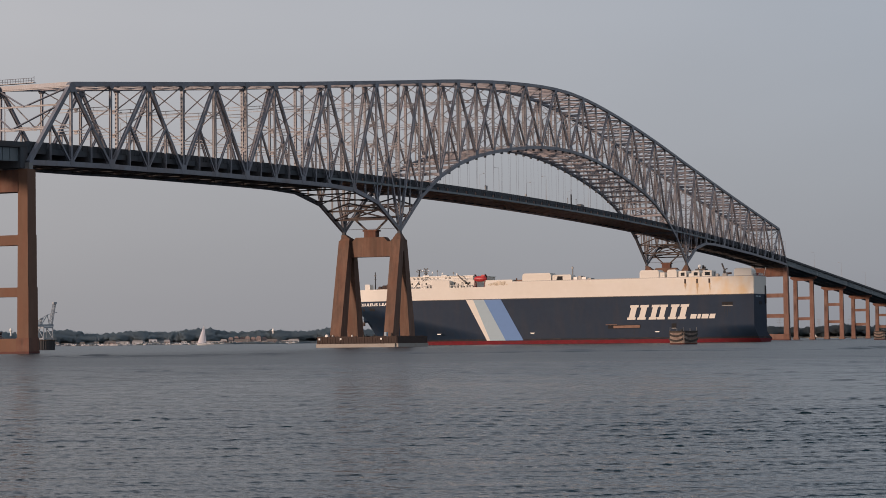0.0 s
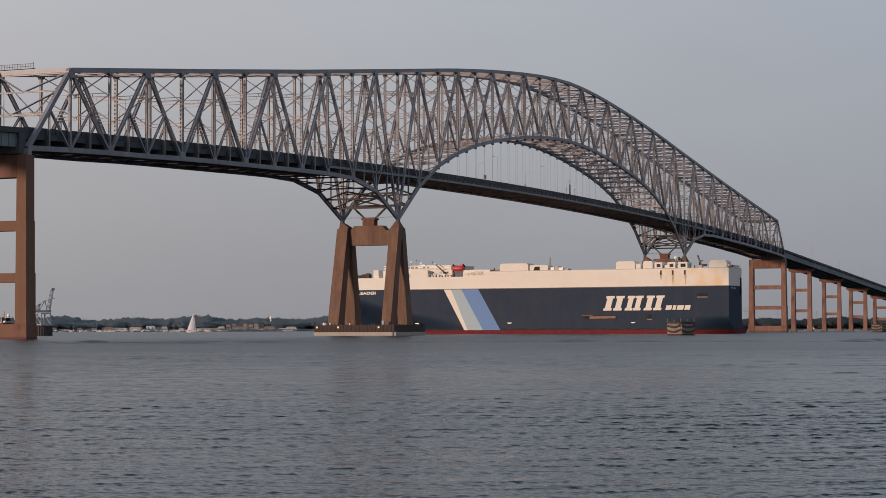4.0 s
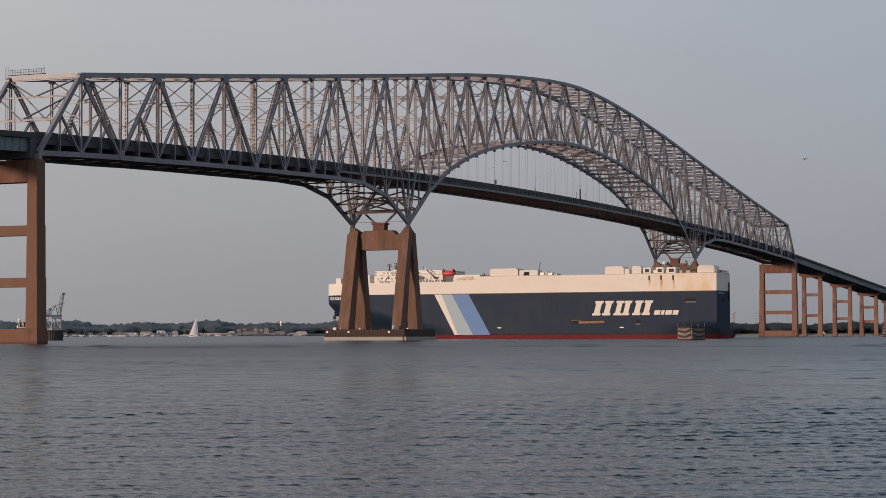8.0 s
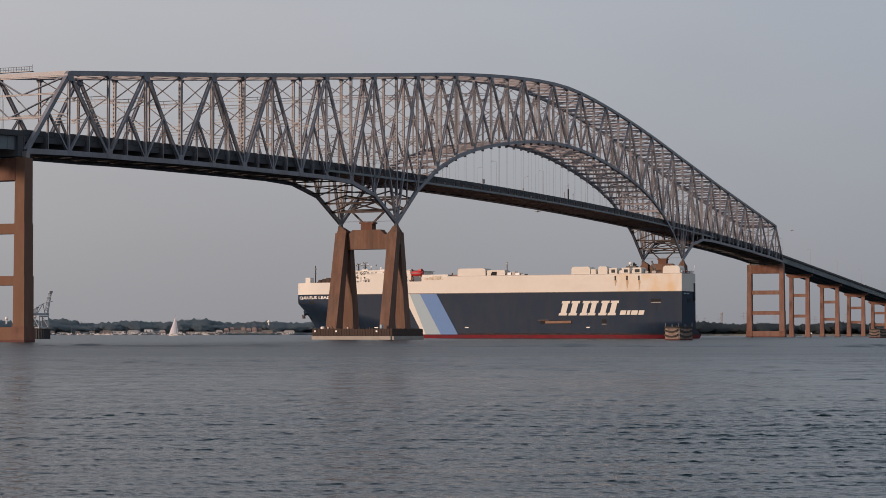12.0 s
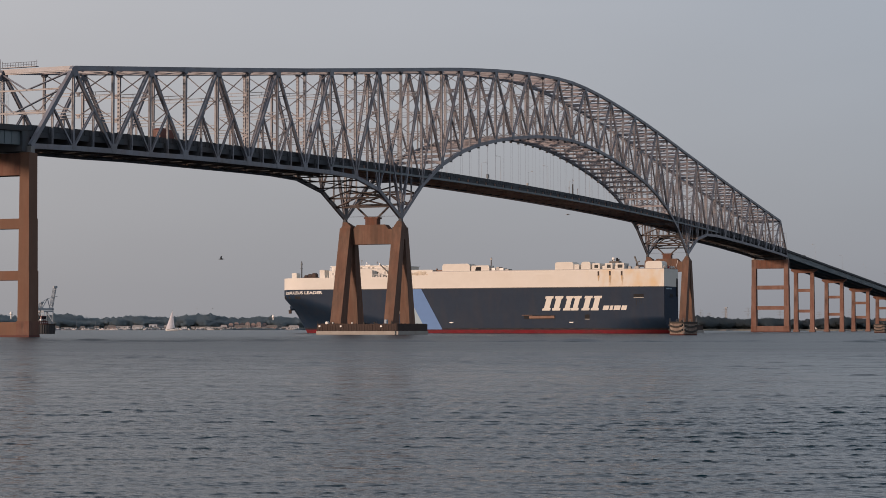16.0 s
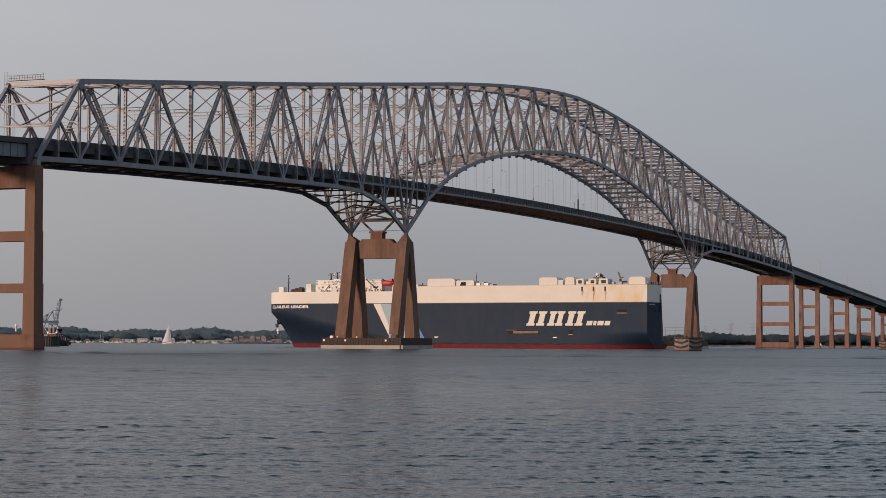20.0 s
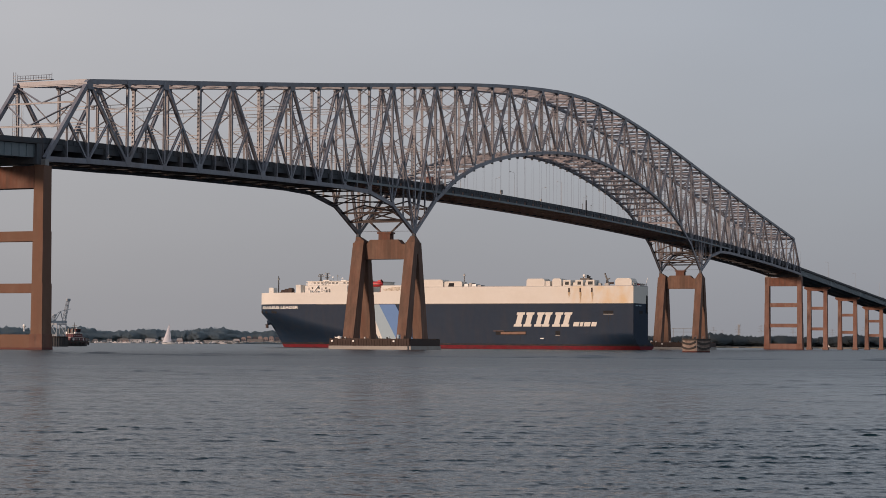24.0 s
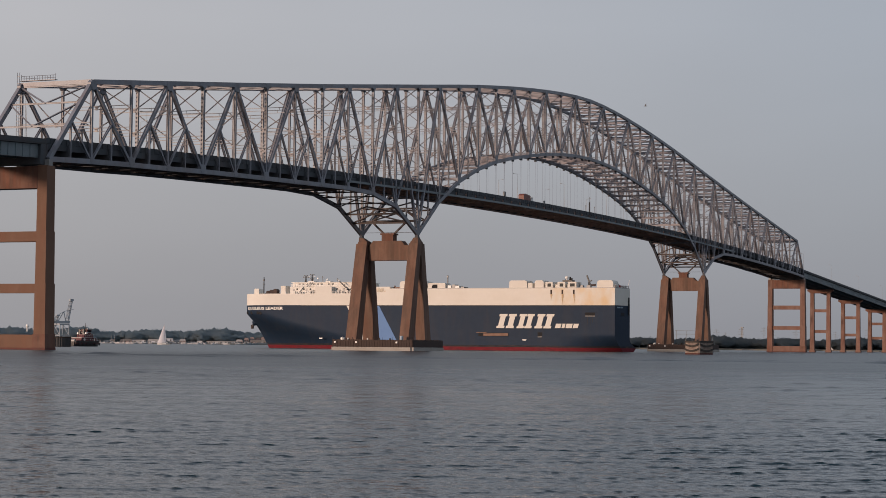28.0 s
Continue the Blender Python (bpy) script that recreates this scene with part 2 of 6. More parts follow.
    def frustum(self, x, y, z0, z1, a0, b0, a1, b1, x1=None, y1=None):
        """A tapered upright block: half sizes a0 x b0 at z0, a1 x b1 at z1, the top centred on x1, y1."""
        x1, y1 = x if x1 is None else x1, y if y1 is None else y1
        return self.add([(x - a0, y - b0, z0), (x + a0, y - b0, z0), (x + a0, y + b0, z0), (x - a0, y + b0, z0),
                         (x1 - a1, y1 - b1, z1), (x1 + a1, y1 - b1, z1), (x1 + a1, y1 + b1, z1), (x1 - a1, y1 + b1, z1)],
                        [(0, 3, 2, 1), (4, 5, 6, 7), (0, 1, 5, 4), (1, 2, 6, 5), (2, 3, 7, 6), (3, 0, 4, 7)])


def mesh(name, geo, mat, smooth=False):
    me = bpy.data.meshes.new(name)
    me.from_pydata(geo.v, [], geo.f)
    bm = bmesh.new()
    bm.from_mesh(me)
    bmesh.ops.recalc_face_normals(bm, faces=bm.faces)
    bm.to_mesh(me)
    bm.free()
    me.materials.append(mat)
    if smooth:
        me.polygons.foreach_set("use_smooth", [True] * len(me.polygons))
        me.set_sharp_from_angle(angle=radians(32))
    return me


def part(name, geo, mat, parent, label="", smooth=False, kind=""):
    ob = new(name, geo if isinstance(geo, bpy.types.Mesh) else mesh(name, geo, mat, smooth))
    ob.parent = parent
    return tagged(ob, label, kind=kind)


def thing(name, label, category, group="", at=(0, 0, 0), turn=0.0, kind=""):
    ob = new(name)
    ob.empty_display_size = 0.5
    ob.matrix_world = pose(*at, 0, 0, turn)
    return tagged(ob, label, category, group, kind)


def solid(name, geo, mat, label, category, group="", kind="", smooth=False):
    return tagged(new(name, mesh(name, geo, mat, smooth)), label, category, group, kind)


# ---- the truss bridge: nodes k = -12..32, 12 side panels, 20 main, 12 side ----
SIDE_W, MAIN_W = 18.62, 18.288
P2X = 20 * MAIN_W
HALF = 10.78
BOT = (47.1, 48.1, 48.9, 49.5, 50.3, 50.9, 51.4, 51.9, 52.4, 52.8, 52.6, 49.5, 40.9, 53.5, 62.3, 68.4, 72.8, 76.0, 78.6, 80.8, 82.5, 83.6, 84.0)
TOP = (None, 68.6, 70.75, 72.9, 75.05, 77.2, 79.4, 81.6, 83.8, 86.1, 88.4, 90.7, 93.0, 95.3, 97.6, 99.8, 101.8, 103.7, 105.4, 106.9, 108.2, 109.1, 109.5)


def node_x(k):
    return k * SIDE_W if k < 0 else k * MAIN_W if k <= 20 else P2X + (k - 20) * 19.0


def fold(k):
    return k if k <= 10 else 20 - k


def bot(k, y):
    return Vector((node_x(k), y, BOT[fold(k) + 12]))


def top(k, y):
    return Vector((node_x(k), y, TOP[fold(k) + 12]))


X_A, X_B = node_x(-12), node_x(32)
MID = P2X / 2


def rail_z(x):
    """Top of the parapet: a long vertical curve over the truss, straight grades beyond it."""
    d = abs(x - MID)
    end = 408.0
    return 60.8 - 5.24e-5 * d * d if d < end else 60.8 - 5.24e-5 * end * end - 0.0472 * (d - end)


def road_z(x):
    return rail_z(x) - 1.0


def chord_z(x):
    """Height of the lower chord over any point of the truss."""
    ks = range(-12, 33)
    return float(np.interp(x, [node_x(k) for k in ks], [BOT[fold(k) + 12] for k in ks]))


bridge = thing("truss_bridge", "grey-green painted steel arched through-truss bridge over the harbour", "bridge")
NEAR_FAR = (-HALF, HALF)


def rungs(g, a, b, wide, deep, pitch=1.15):
    """An upright box member: two side plates, a middle web and pierced cover plates made of battens."""
    for k in (-1, 1):
        o = Vector((0, k * (wide / 2 - 0.06), 0))
        g.beam(a + o, b + o, 0.12, deep)
    g.beam(a, b, wide - 0.24, 0.10)
    n = max(2, int((b.z - a.z) / pitch))
    for i in range(n + 1):
        z = a.z + (b.z - a.z) * i / n
        for k in (-1, 1):
            x = a.x + k * (deep / 2 - 0.03)
            g.box(x - 0.03, x + 0.03, a.y - wide / 2 + 0.12, a.y + wide / 2 - 0.12, z - 0.34, z + 0.34)


def gusset(c, y, r):
    """A many-sided joint plate in the plane of the truss."""
    g = Geo()
    pts = [(c.x + r * 1.15 * math.cos(a), c.z + r * math.sin(a)) for a in [math.pi / 8 + i * math.pi / 4 for i in range(8)]]
    return g.prism(pts, y - 0.52, y + 0.52)


for y in NEAR_FAR:
    for k in range(-12, 32):
        if -11 <= k < 31:
            part("top_chord", Geo().hbeam(top(k, y), top(k + 1, y), 0.95, 1.25, t=0.16).beam(top(k, y) + Vector((0, 0, 0.5)), top(k + 1, y) + Vector((0, 0, 0.5)), 0.9, 0.1), STEEL, bridge)
        part("bottom_chord", Geo().hbeam(bot(k, y), bot(k + 1, y), 0.95, 1.3, t=0.16).beam(bot(k, y) + Vector((0, 0, 0.5)), bot(k + 1, y) + Vector((0, 0, 0.5)), 0.9, 0.1), STEEL, bridge)
        # web: diagonals meet the top at odd nodes and the bottom at even ones
        lo, hi = (bot(k, y), top(k + 1, y)) if k % 2 == 0 else (bot(k + 1, y), top(k, y))
        end = k in (-12, 31)
        g = Geo().hbeam(lo, hi, 0.9, 1.1 if end else 0.8, t=0.16)
        if end:
            off = (hi - lo).normalized().cross(Vector((0, 1, 0))) * 0.55
            g.beam(lo + off, hi + off, 1.0, 0.1).beam(lo - off, hi - off, 1.0, 0.1)
        part("end_post" if end else "diagonal", g, STEEL, bridge)
        mid = (lo + hi) / 2
        foot = (bot(k, y) + bot(k + 1, y)) / 2
        odd = bot(k + 1, y) if k % 2 == 0 else bot(k, y)
        part("sub_diagonal", Geo().hbeam(mid, odd, 0.6, 0.5), STEEL, bridge)
        part("sub_post", Geo().hbeam(mid, foot, 0.5, 0.4), STEEL, bridge)
    for k in range(-11, 32):
        g = Geo()
        if k < -8 or k % 2 and k < 0:
            g.hbeam(bot(k, y), top(k, y), 0.6, 0.75, t=0.14)
        else:
            rungs(g, bot(k, y), top(k, y), 0.85, 0.7)
        part("post", g, STEEL, bridge)
        part("gusset_plate", gusset(top(k, y) - Vector((0, 0, 0.8 if k % 2 else 0.45)), y, 1.35 if k % 2 else 0.95), STEEL, bridge)
        part("gusset_plate", gusset(bot(k, y) + Vector((0, 0, 0.35 if k % 2 else 0.75)), y, 0.95 if k % 2 else 1.35), STEEL, bridge)

# cross frames between the two trusses, and the lateral bracing in the planes of the chords
for k in range(-11, 32):
    x = node_x(k)
    zt = TOP[fold(k) + 12] - 0.5
    z0 = max(road_z(x) + 5.9, BOT[fold(k) + 12] + 0.6)
    n = max(1, round((zt - z0) / 7.6))
    lv = [z0 + (zt - z0) * i / n for i in range(n + 1)]
    for z in lv[:-1]:
        # a laced strut: two slender chords tied by short posts, with a joint plate in the middle
        g = Geo()
        for dz in (-0.42, 0.42):
            g.beam((x, -HALF, z + dz), (x, HALF, z + dz), 0.24, 0.17, side=(1, 0, 0))
        for y in (-HALF / 2, HALF / 2):
            g.beam((x, y, z - 0.42), (x, y, z + 0.42), 0.12, 0.12, side=(1, 0, 0))
        g.prism([(-0.6, z + 0.6), (-0.35, z - 0.6), (0.35, z - 0.6), (0.6, z + 0.6)], x - 0.1, x + 0.1, "x")
        part("cross_strut", g, STEEL, bridge)
    part("cross_strut", Geo().beam((x, -HALF, zt), (x, HALF, zt), 0.36, 0.45, side=(1, 0, 0)), STEEL, bridge)
    for a, b in zip(lv, lv[1:]):
        for s in (-1, 1):
            part("sway_brace", Geo().beam((x, 0, a), (x, s * HALF, b), 0.22, 0.26, side=(1, 0, 0)), SWAY, bridge)


def ladder(at, k, n, low, paint, deep=0.95):
    """Deep cross struts at even steps between the two chords, with light crossing braces."""
    for j in range(n):
        m = at(k, 0).lerp(at(k + 1, 0), (j + 0.5) / n)
        part("cross_strut", Geo().beam(m - Vector((0, HALF, low)), m + Vector((0, HALF, -low)), 0.32, deep, side=(1, 0, 0)).beam(m - Vector((0, HALF, low + deep / 2)), m + Vector((0, HALF, -low - deep / 2)), 0.5, 0.08, side=(1, 0, 0)), paint, bridge)
    for s in (-1, 1):
        part("lateral_brace", Geo().beam(at(k, -s * HALF), at(k + 1, s * HALF), 0.3, 0.3, side=(0, 0, 1)), paint, bridge)


for k in range(-11, 31):
    ladder(top, k, 2, 0.1, LACE)
for k in range(-12, 32):
    if k not in (-1, 0, 19, 20):
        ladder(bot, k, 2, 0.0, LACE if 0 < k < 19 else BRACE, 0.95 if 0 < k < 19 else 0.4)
# portals: the sloping frames at both ends
for lo_k, hi_k in ((-12, -11), (32, 31)):
    def on_post(f, y):
        return bot(lo_k, y).lerp(top(hi_k, y), f)
    for f in (0.433, 0.735, 0.97):
        part("portal_strut", Geo().hbeam(on_post(f, -HALF), on_post(f, HALF), 0.42, 0.4, side=(0, 0, 1), t=0.08), STEEL, bridge)
    for f0, f1 in ((0.433, 0.735), (0.735, 0.97)):
        for s in (-1, 1):
            part("portal_brace", Geo().beam(on_post(f0, 0), on_post(f1, s * HALF), 0.35, 0.35), STEEL, bridge)
    part("portal_beam", Geo().beam(top(hi_k, -HALF), top(hi_k, HALF), 1.2, 1.2, side=(1, 0, 0)), STEEL, bridge)
# below the deck at the river piers: struts and braces between the two sloping legs
for k0 in (0, 20):
    for d in (-1, 1):
        for f, g0 in ((0.42, 0.74), (0.74, 1.0)):
            a, b = bot(k0, 0).lerp(bot(k0 + d, 0), f), bot(k0, 0).lerp(bot(k0 + d, 0), g0)
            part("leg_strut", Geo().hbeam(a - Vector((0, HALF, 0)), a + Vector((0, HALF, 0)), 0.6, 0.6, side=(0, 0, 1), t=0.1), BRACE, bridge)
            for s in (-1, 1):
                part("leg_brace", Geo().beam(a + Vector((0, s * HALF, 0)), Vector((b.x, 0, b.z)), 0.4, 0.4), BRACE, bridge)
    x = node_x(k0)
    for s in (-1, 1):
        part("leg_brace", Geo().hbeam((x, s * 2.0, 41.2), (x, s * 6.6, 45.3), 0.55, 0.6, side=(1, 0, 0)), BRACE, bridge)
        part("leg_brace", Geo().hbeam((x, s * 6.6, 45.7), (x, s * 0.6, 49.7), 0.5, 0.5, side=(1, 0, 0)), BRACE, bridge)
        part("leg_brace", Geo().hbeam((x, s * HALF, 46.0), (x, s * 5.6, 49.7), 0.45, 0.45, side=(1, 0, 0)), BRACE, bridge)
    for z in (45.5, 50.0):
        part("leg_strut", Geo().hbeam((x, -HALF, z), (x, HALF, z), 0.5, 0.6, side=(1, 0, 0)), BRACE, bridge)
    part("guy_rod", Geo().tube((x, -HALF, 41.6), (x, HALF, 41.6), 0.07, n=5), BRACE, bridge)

# the floor: edge girders, floor beams, stringers, roadway slab, parapets, hangers
STEPS = [X_A + (X_B - X_A) * i / 88 for i in range(89)]
for i in range(88):
    a, b = STEPS[i], STEPS[i + 1]
    for y in (-9.6, 9.6):
        part("edge_girder", Geo().hbeam((a, y, road_z(a) - 0.95), (b, y, road_z(b) - 0.95), 0.5, 1.5, t=0.1), DECKSTEEL, bridge)
        g = Geo().beam((a, y, road_z(a) + 0.6), (b, y, road_z(b) + 0.6), 0.3, 1.36)
        for f in (0.0, 0.25, 0.5, 0.75):
            x = a + (b - a) * f
            g.box(x - 0.14, x + 0.14, y - 0.26, y + 0.26, road_z(x) - 0.3, road_z(x) + 1.22)
        part("parapet", g, DECKSTEEL, bridge)
    part("roadway_slab", Geo().beam((a, 0, road_z(a) - 0.15), (b, 0, road_z(b) - 0.15), 19.0, 0.3), ASPHALT, bridge)
    side = a < -2.5 * SIDE_W or a > P2X + 2.5 * SIDE_W
    floor = chord_z(a) + 0.25 if side else rail_z(a) - 2.75
    part("floor_beam", Geo().box(a - 0.25, a + 0.25, -HALF + 0.5, HALF - 0.5, floor + 0.2, road_z(a) - 0.3).box(a - 0.45, a + 0.45, -HALF + 0.5, HALF - 0.5, floor, floor + 0.2), DECKSTEEL if side else RUST, bridge)
    for y in (-7.5, -2.5, 2.5, 7.5):
        part("stringer", Geo().beam((a, y, road_z(a) - 0.85), (b, y, road_z(b) - 0.85), 0.35, 1.1), RUST, bridge)
    if abs((a + b) / 2 - MID) < MID + 3.2 * SIDE_W:
        for y in NEAR_FAR:
            part("floor_chord", Geo().hbeam((a, y, rail_z(a) - 2.75), (b, y, rail_z(b) - 2.75), 0.6, 0.7, t=0.14), GIRDER if y < 0 else PINKSTEEL, bridge)
            part("floor_post", Geo().beam((a, y * 0.985, rail_z(a) - 2.75), (a, y * 0.985, road_z(a) + 0.4), 0.35, 0.35), DECKSTEEL, bridge)
for j in range(4, 37):
    k, f = j // 2, (j % 2) / 2
    for y in NEAR_FAR:
        p = bot(k, y).lerp(bot(k + 1, y), f)
        if p.z > road_z(p.x) + 1.5:
            part("hanger_bracket", Geo().box(p.x - 0.45, p.x + 0.45, y - 0.4, y + 0.4, p.z - 1.35, p.z - 0.6), DECKSTEEL, bridge)
            part("hanger", Geo().tube(p, (p.x, y, rail_z(p.x) - 2.6), 0.03, n=6), STEEL, bridge)

# ---- piers ----
def river_pier(x, group, stone):
    """Two pairs of forked legs under a stepped cross beam, standing on a footing."""
    p = thing("river_pier", "brown stained concrete pier with two forked legs on a footing", "bridge pier", group, (x, 0, 0))
    for y, foot, head, half in ((-1, -10.4, -10.6, 1.75), (1, 9.95, 9.45, 2.05)):
        for d in (-1, 1):
            part("leg", Geo().frustum(d * 7.4, foot, 2.0, 37.6, 2.6, half, 1.5, half, d * 1.35, head), stone, p)
        part("leg_head", Geo().box(-2.75, 2.75, head - half + 0.08, head + half - 0.08, 33.5, 37.55), stone, p)
        part("pedestal", Geo().frustum(0, head, 37.55, 38.3, 2.3, half - 0.2, 2.0, half - 0.35).frustum(0, head, 38.3, 39.7, 1.8, half - 0.4, 0.9, 0.8, 0, y * 10.6), stone, p)
        part("bearing", Geo().frustum(0, y * HALF, 39.6, 40.6, 0.8, 0.7, 0.5, 0.5), DECKSTEEL, p)
    b = [(-9.0, 31.7), (7.6, 31.7), (7.6, 37.0), (6.9, 37.0), (5.4, 38.6), (-5.4, 38.6), (-6.9, 37.0), (-9.0, 37.0)]
    part("cross_beam", Geo().prism(b, -1.8, 1.8, "x"), stone, p)
    part("cross_beam_cap", Geo().box(-1.6, 1.6, -2.2, 2.2, 38.6, 40.7).box(-1.8, 1.8, -2.7, 2.7, 40.7, 41.3), CAPSTAIN, p)
    for y in (-1, 1):
        part("plinth", Geo().frustum(0, y * 10.7, 1.9, 3.4, 11.0, 3.4, 10.4, 2.9), stone, p)
    part("footing", Geo().box(-12.0, 12.0, -14.0, 14.0, -1.0, 2.0), PALE, p)
    return p


def fender(x, group):
    """A low pale concrete skirt with a ring of dark timber planks, lamps and a rail round a river pier."""
    p = thing("pier_fender", "pale concrete fender skirt faced with dark timber planks round a pier", "fender", group, (x, 0, 0))
    a, b = 13.0, 15.2
    for y in (-1, 1):
        part("skirt", Geo().box(-a, a, y * b - 0.5, y * b + 0.5, -0.6, 1.25), PALE, p)
        part("skirt", Geo().box(y * a - 0.5, y * a + 0.5, -b + 0.5, b - 0.5, -0.6, 1.25), PALE, p)
        part("waler", Geo().box(-a, a, y * b - 0.2, y * b + 0.2, 3.2, 3.5), TIMBER, p)
        part("waler", Geo().box(y * a - 0.2, y * a + 0.2, -b, b, 3.2, 3.5), TIMBER, p)
    n = 30
    plank_y = mesh("plank", Geo().box(-0.18, 0.18, -0.46, 0.46, 1.25, 3.75), TIMBER)
    plank_x = mesh("plank", Geo().box(-0.40, 0.40, -0.18, 0.18, 1.25, 3.75), TIMBER)
    for i in range(n):
        for d in (-1, 1):
            q = part("plank", plank_y, None, p)
            q.matrix_basis = pose(d * a, -b + 0.5 + (2 * b - 1) * i / (n - 1), random.uniform(-0.15, 0.15))
            q = part("plank", plank_x, None, p)
            q.matrix_basis = pose(-a + 0.4 + (2 * a - 0.8) * i / (n - 1), d * b, random.uniform(-0.15, 0.15))
    for y in (-9.4, 6.0, 14.2):
        part("lamp_box", Geo().box(-a - 0.45, -a - 0.18, y - 0.32, y + 0.32, 2.6, 3.2), WHITE, p, "small white lamp box")
    for i in range(9):
        part("rail_post", Geo().tube((-a, -b + 2 * b * i / 8, 3.5), (-a, -b + 2 * b * i / 8, 4.7), 0.07, n=5), BLACK, p)
    part("hut", Geo().box(-a + 1.0, -a + 2.2, b - 3.6, b - 2.5, 1.9, 4.3).prism([(b - 3.7, 4.3), (b - 3.05, 4.6), (b - 2.4, 4.3)], -a + 0.9, -a + 2.3, "x"), WHITE, p, "small white hut")
    part("tank", Geo().tube((-a + 1.2, -10.6, 1.9), (-a + 1.2, -10.6, 5.2), 0.62, n=12), BLUEGREY, p, "pale blue-grey upright tank")
    for y in (-13.0, -6.5, -2.5, 2.0, 9.5):
        part("bollard", Geo().tube((-a + 0.5, y, 3.4), (-a + 0.5, y, 4.35), 0.24, 0.3, n=8), OLDTIMBER if y < 0 else WHITE, p)
    return p


def dolphin(x, y, r, h, group):
    """A round mooring cell of upright timbers with a deck on top."""
    p = thing("dolphin", "round dark grey timber dolphin with a flat deck", "dolphin", group, (x, y, 0))
    n = 30
    post = mesh("timber_post", Geo().tube((0, 0, -1.5), (0, 0, h), math.pi * r / n * 0.62, n=8), GREYTIMBER)
    for i in range(n):
        q = part("timber_post", post, None, p)
        q.matrix_basis = pose(r * math.cos(6.2832 * i / n), r * math.sin(6.2832 * i / n), random.uniform(-0.04, 0.04))
    part("core", Geo().tube((0, 0, -1.5), (0, 0, h + 0.1), r * 1.02, n=30), GREYTIMBER, p)
    part("deck", Geo().tube((0, 0, h), (0, 0, h + 0.35), r * 1.08, n=20), TIMBER, p)
    for i in range(7):
        a0 = 6.2832 * i / 7
        part("rail_post", Geo().tube((r * 0.95 * math.cos(a0), r * 0.95 * math.sin(a0), h + 0.3), (r * 0.95 * math.cos(a0), r * 0.95 * math.sin(a0), h + 1.4), 0.06, n=5), GREYMETAL, p)
    return p


def fender_cell(x, y, half, h, turn, group):
    """A square concrete mooring cell set cornerwise, hung on every face with two sagging fender bands."""
    p = thing("dolphin", "square pale concrete dolphin hung with dark sagging fender bands", "dolphin", group, (x, y, 0), turn)
    c = half * 0.14
    ring = [(-half, -half + c), (-half + c, -half), (half - c, -half), (half, -half + c), (half, half - c), (half - c, half), (-half + c, half), (-half, half - c)]
    part("body", Geo().prism(ring, -1.5, h, "z"), CELL, p)
    part("kerb", Geo().prism([(u * 1.06, v * 1.06) for u, v in ring], h, h + 0.55, "z"), OLDTIMBER, p, "dark timber kerb")
    part("tide_mark", Geo().prism([(u * 1.012, v * 1.012) for u, v in ring], -1.0, 0.45, "z"), TIDE, p)
    for k in range(4):
        q = Matrix.Rotation(k * math.pi / 2, 4, "Z")
        for z in (1.75, 3.25):
            m, vs = 12, []
            for i in range(m + 1):
                u = -1 + 2 * i / m
                zz = z - 0.62 * (1 - u * u)
                for o, dz in ((0.0, -0.28), (0.32, -0.28), (0.32, 0.28), (0.0, 0.28)):
                    vs.append(q @ Vector((half + o, u * (half - c * 0.6), zz + dz)))
            fs = [(4 * i + j, 4 * i + (j + 1) % 4, 4 * i + 4 + (j + 1) % 4, 4 * i + 4 + j) for i in range(m) for j in range(4)]
            g = Geo().add(vs, fs + [(0, 1, 2, 3), (4 * m + 3, 4 * m + 2, 4 * m + 1, 4 * m)])
            part("fender_band", g, OLDTIMBER, p, "dark sagging fender band")
        part("corner_post", Geo().tube(q @ Vector((half - 0.3, half - 0.3, h + 0.4)), q @ Vector((half - 0.3, half - 0.3, h + 1.7)), 0.09, n=6), GREYMETAL, p)
        part("rail_post", Geo().tube(q @ Vector((half - 0.3, 0.2, h + 0.4)), q @ Vector((half - 0.3, 0.2, h + 1.3)), 0.06, n=5), GREYMETAL, p)
    part("bollard", Geo().tube((0.4, 0.3, h), (0.4, 0.3, h + 1.0), 0.3, 0.36, n=10), BLACK, p)
    return p


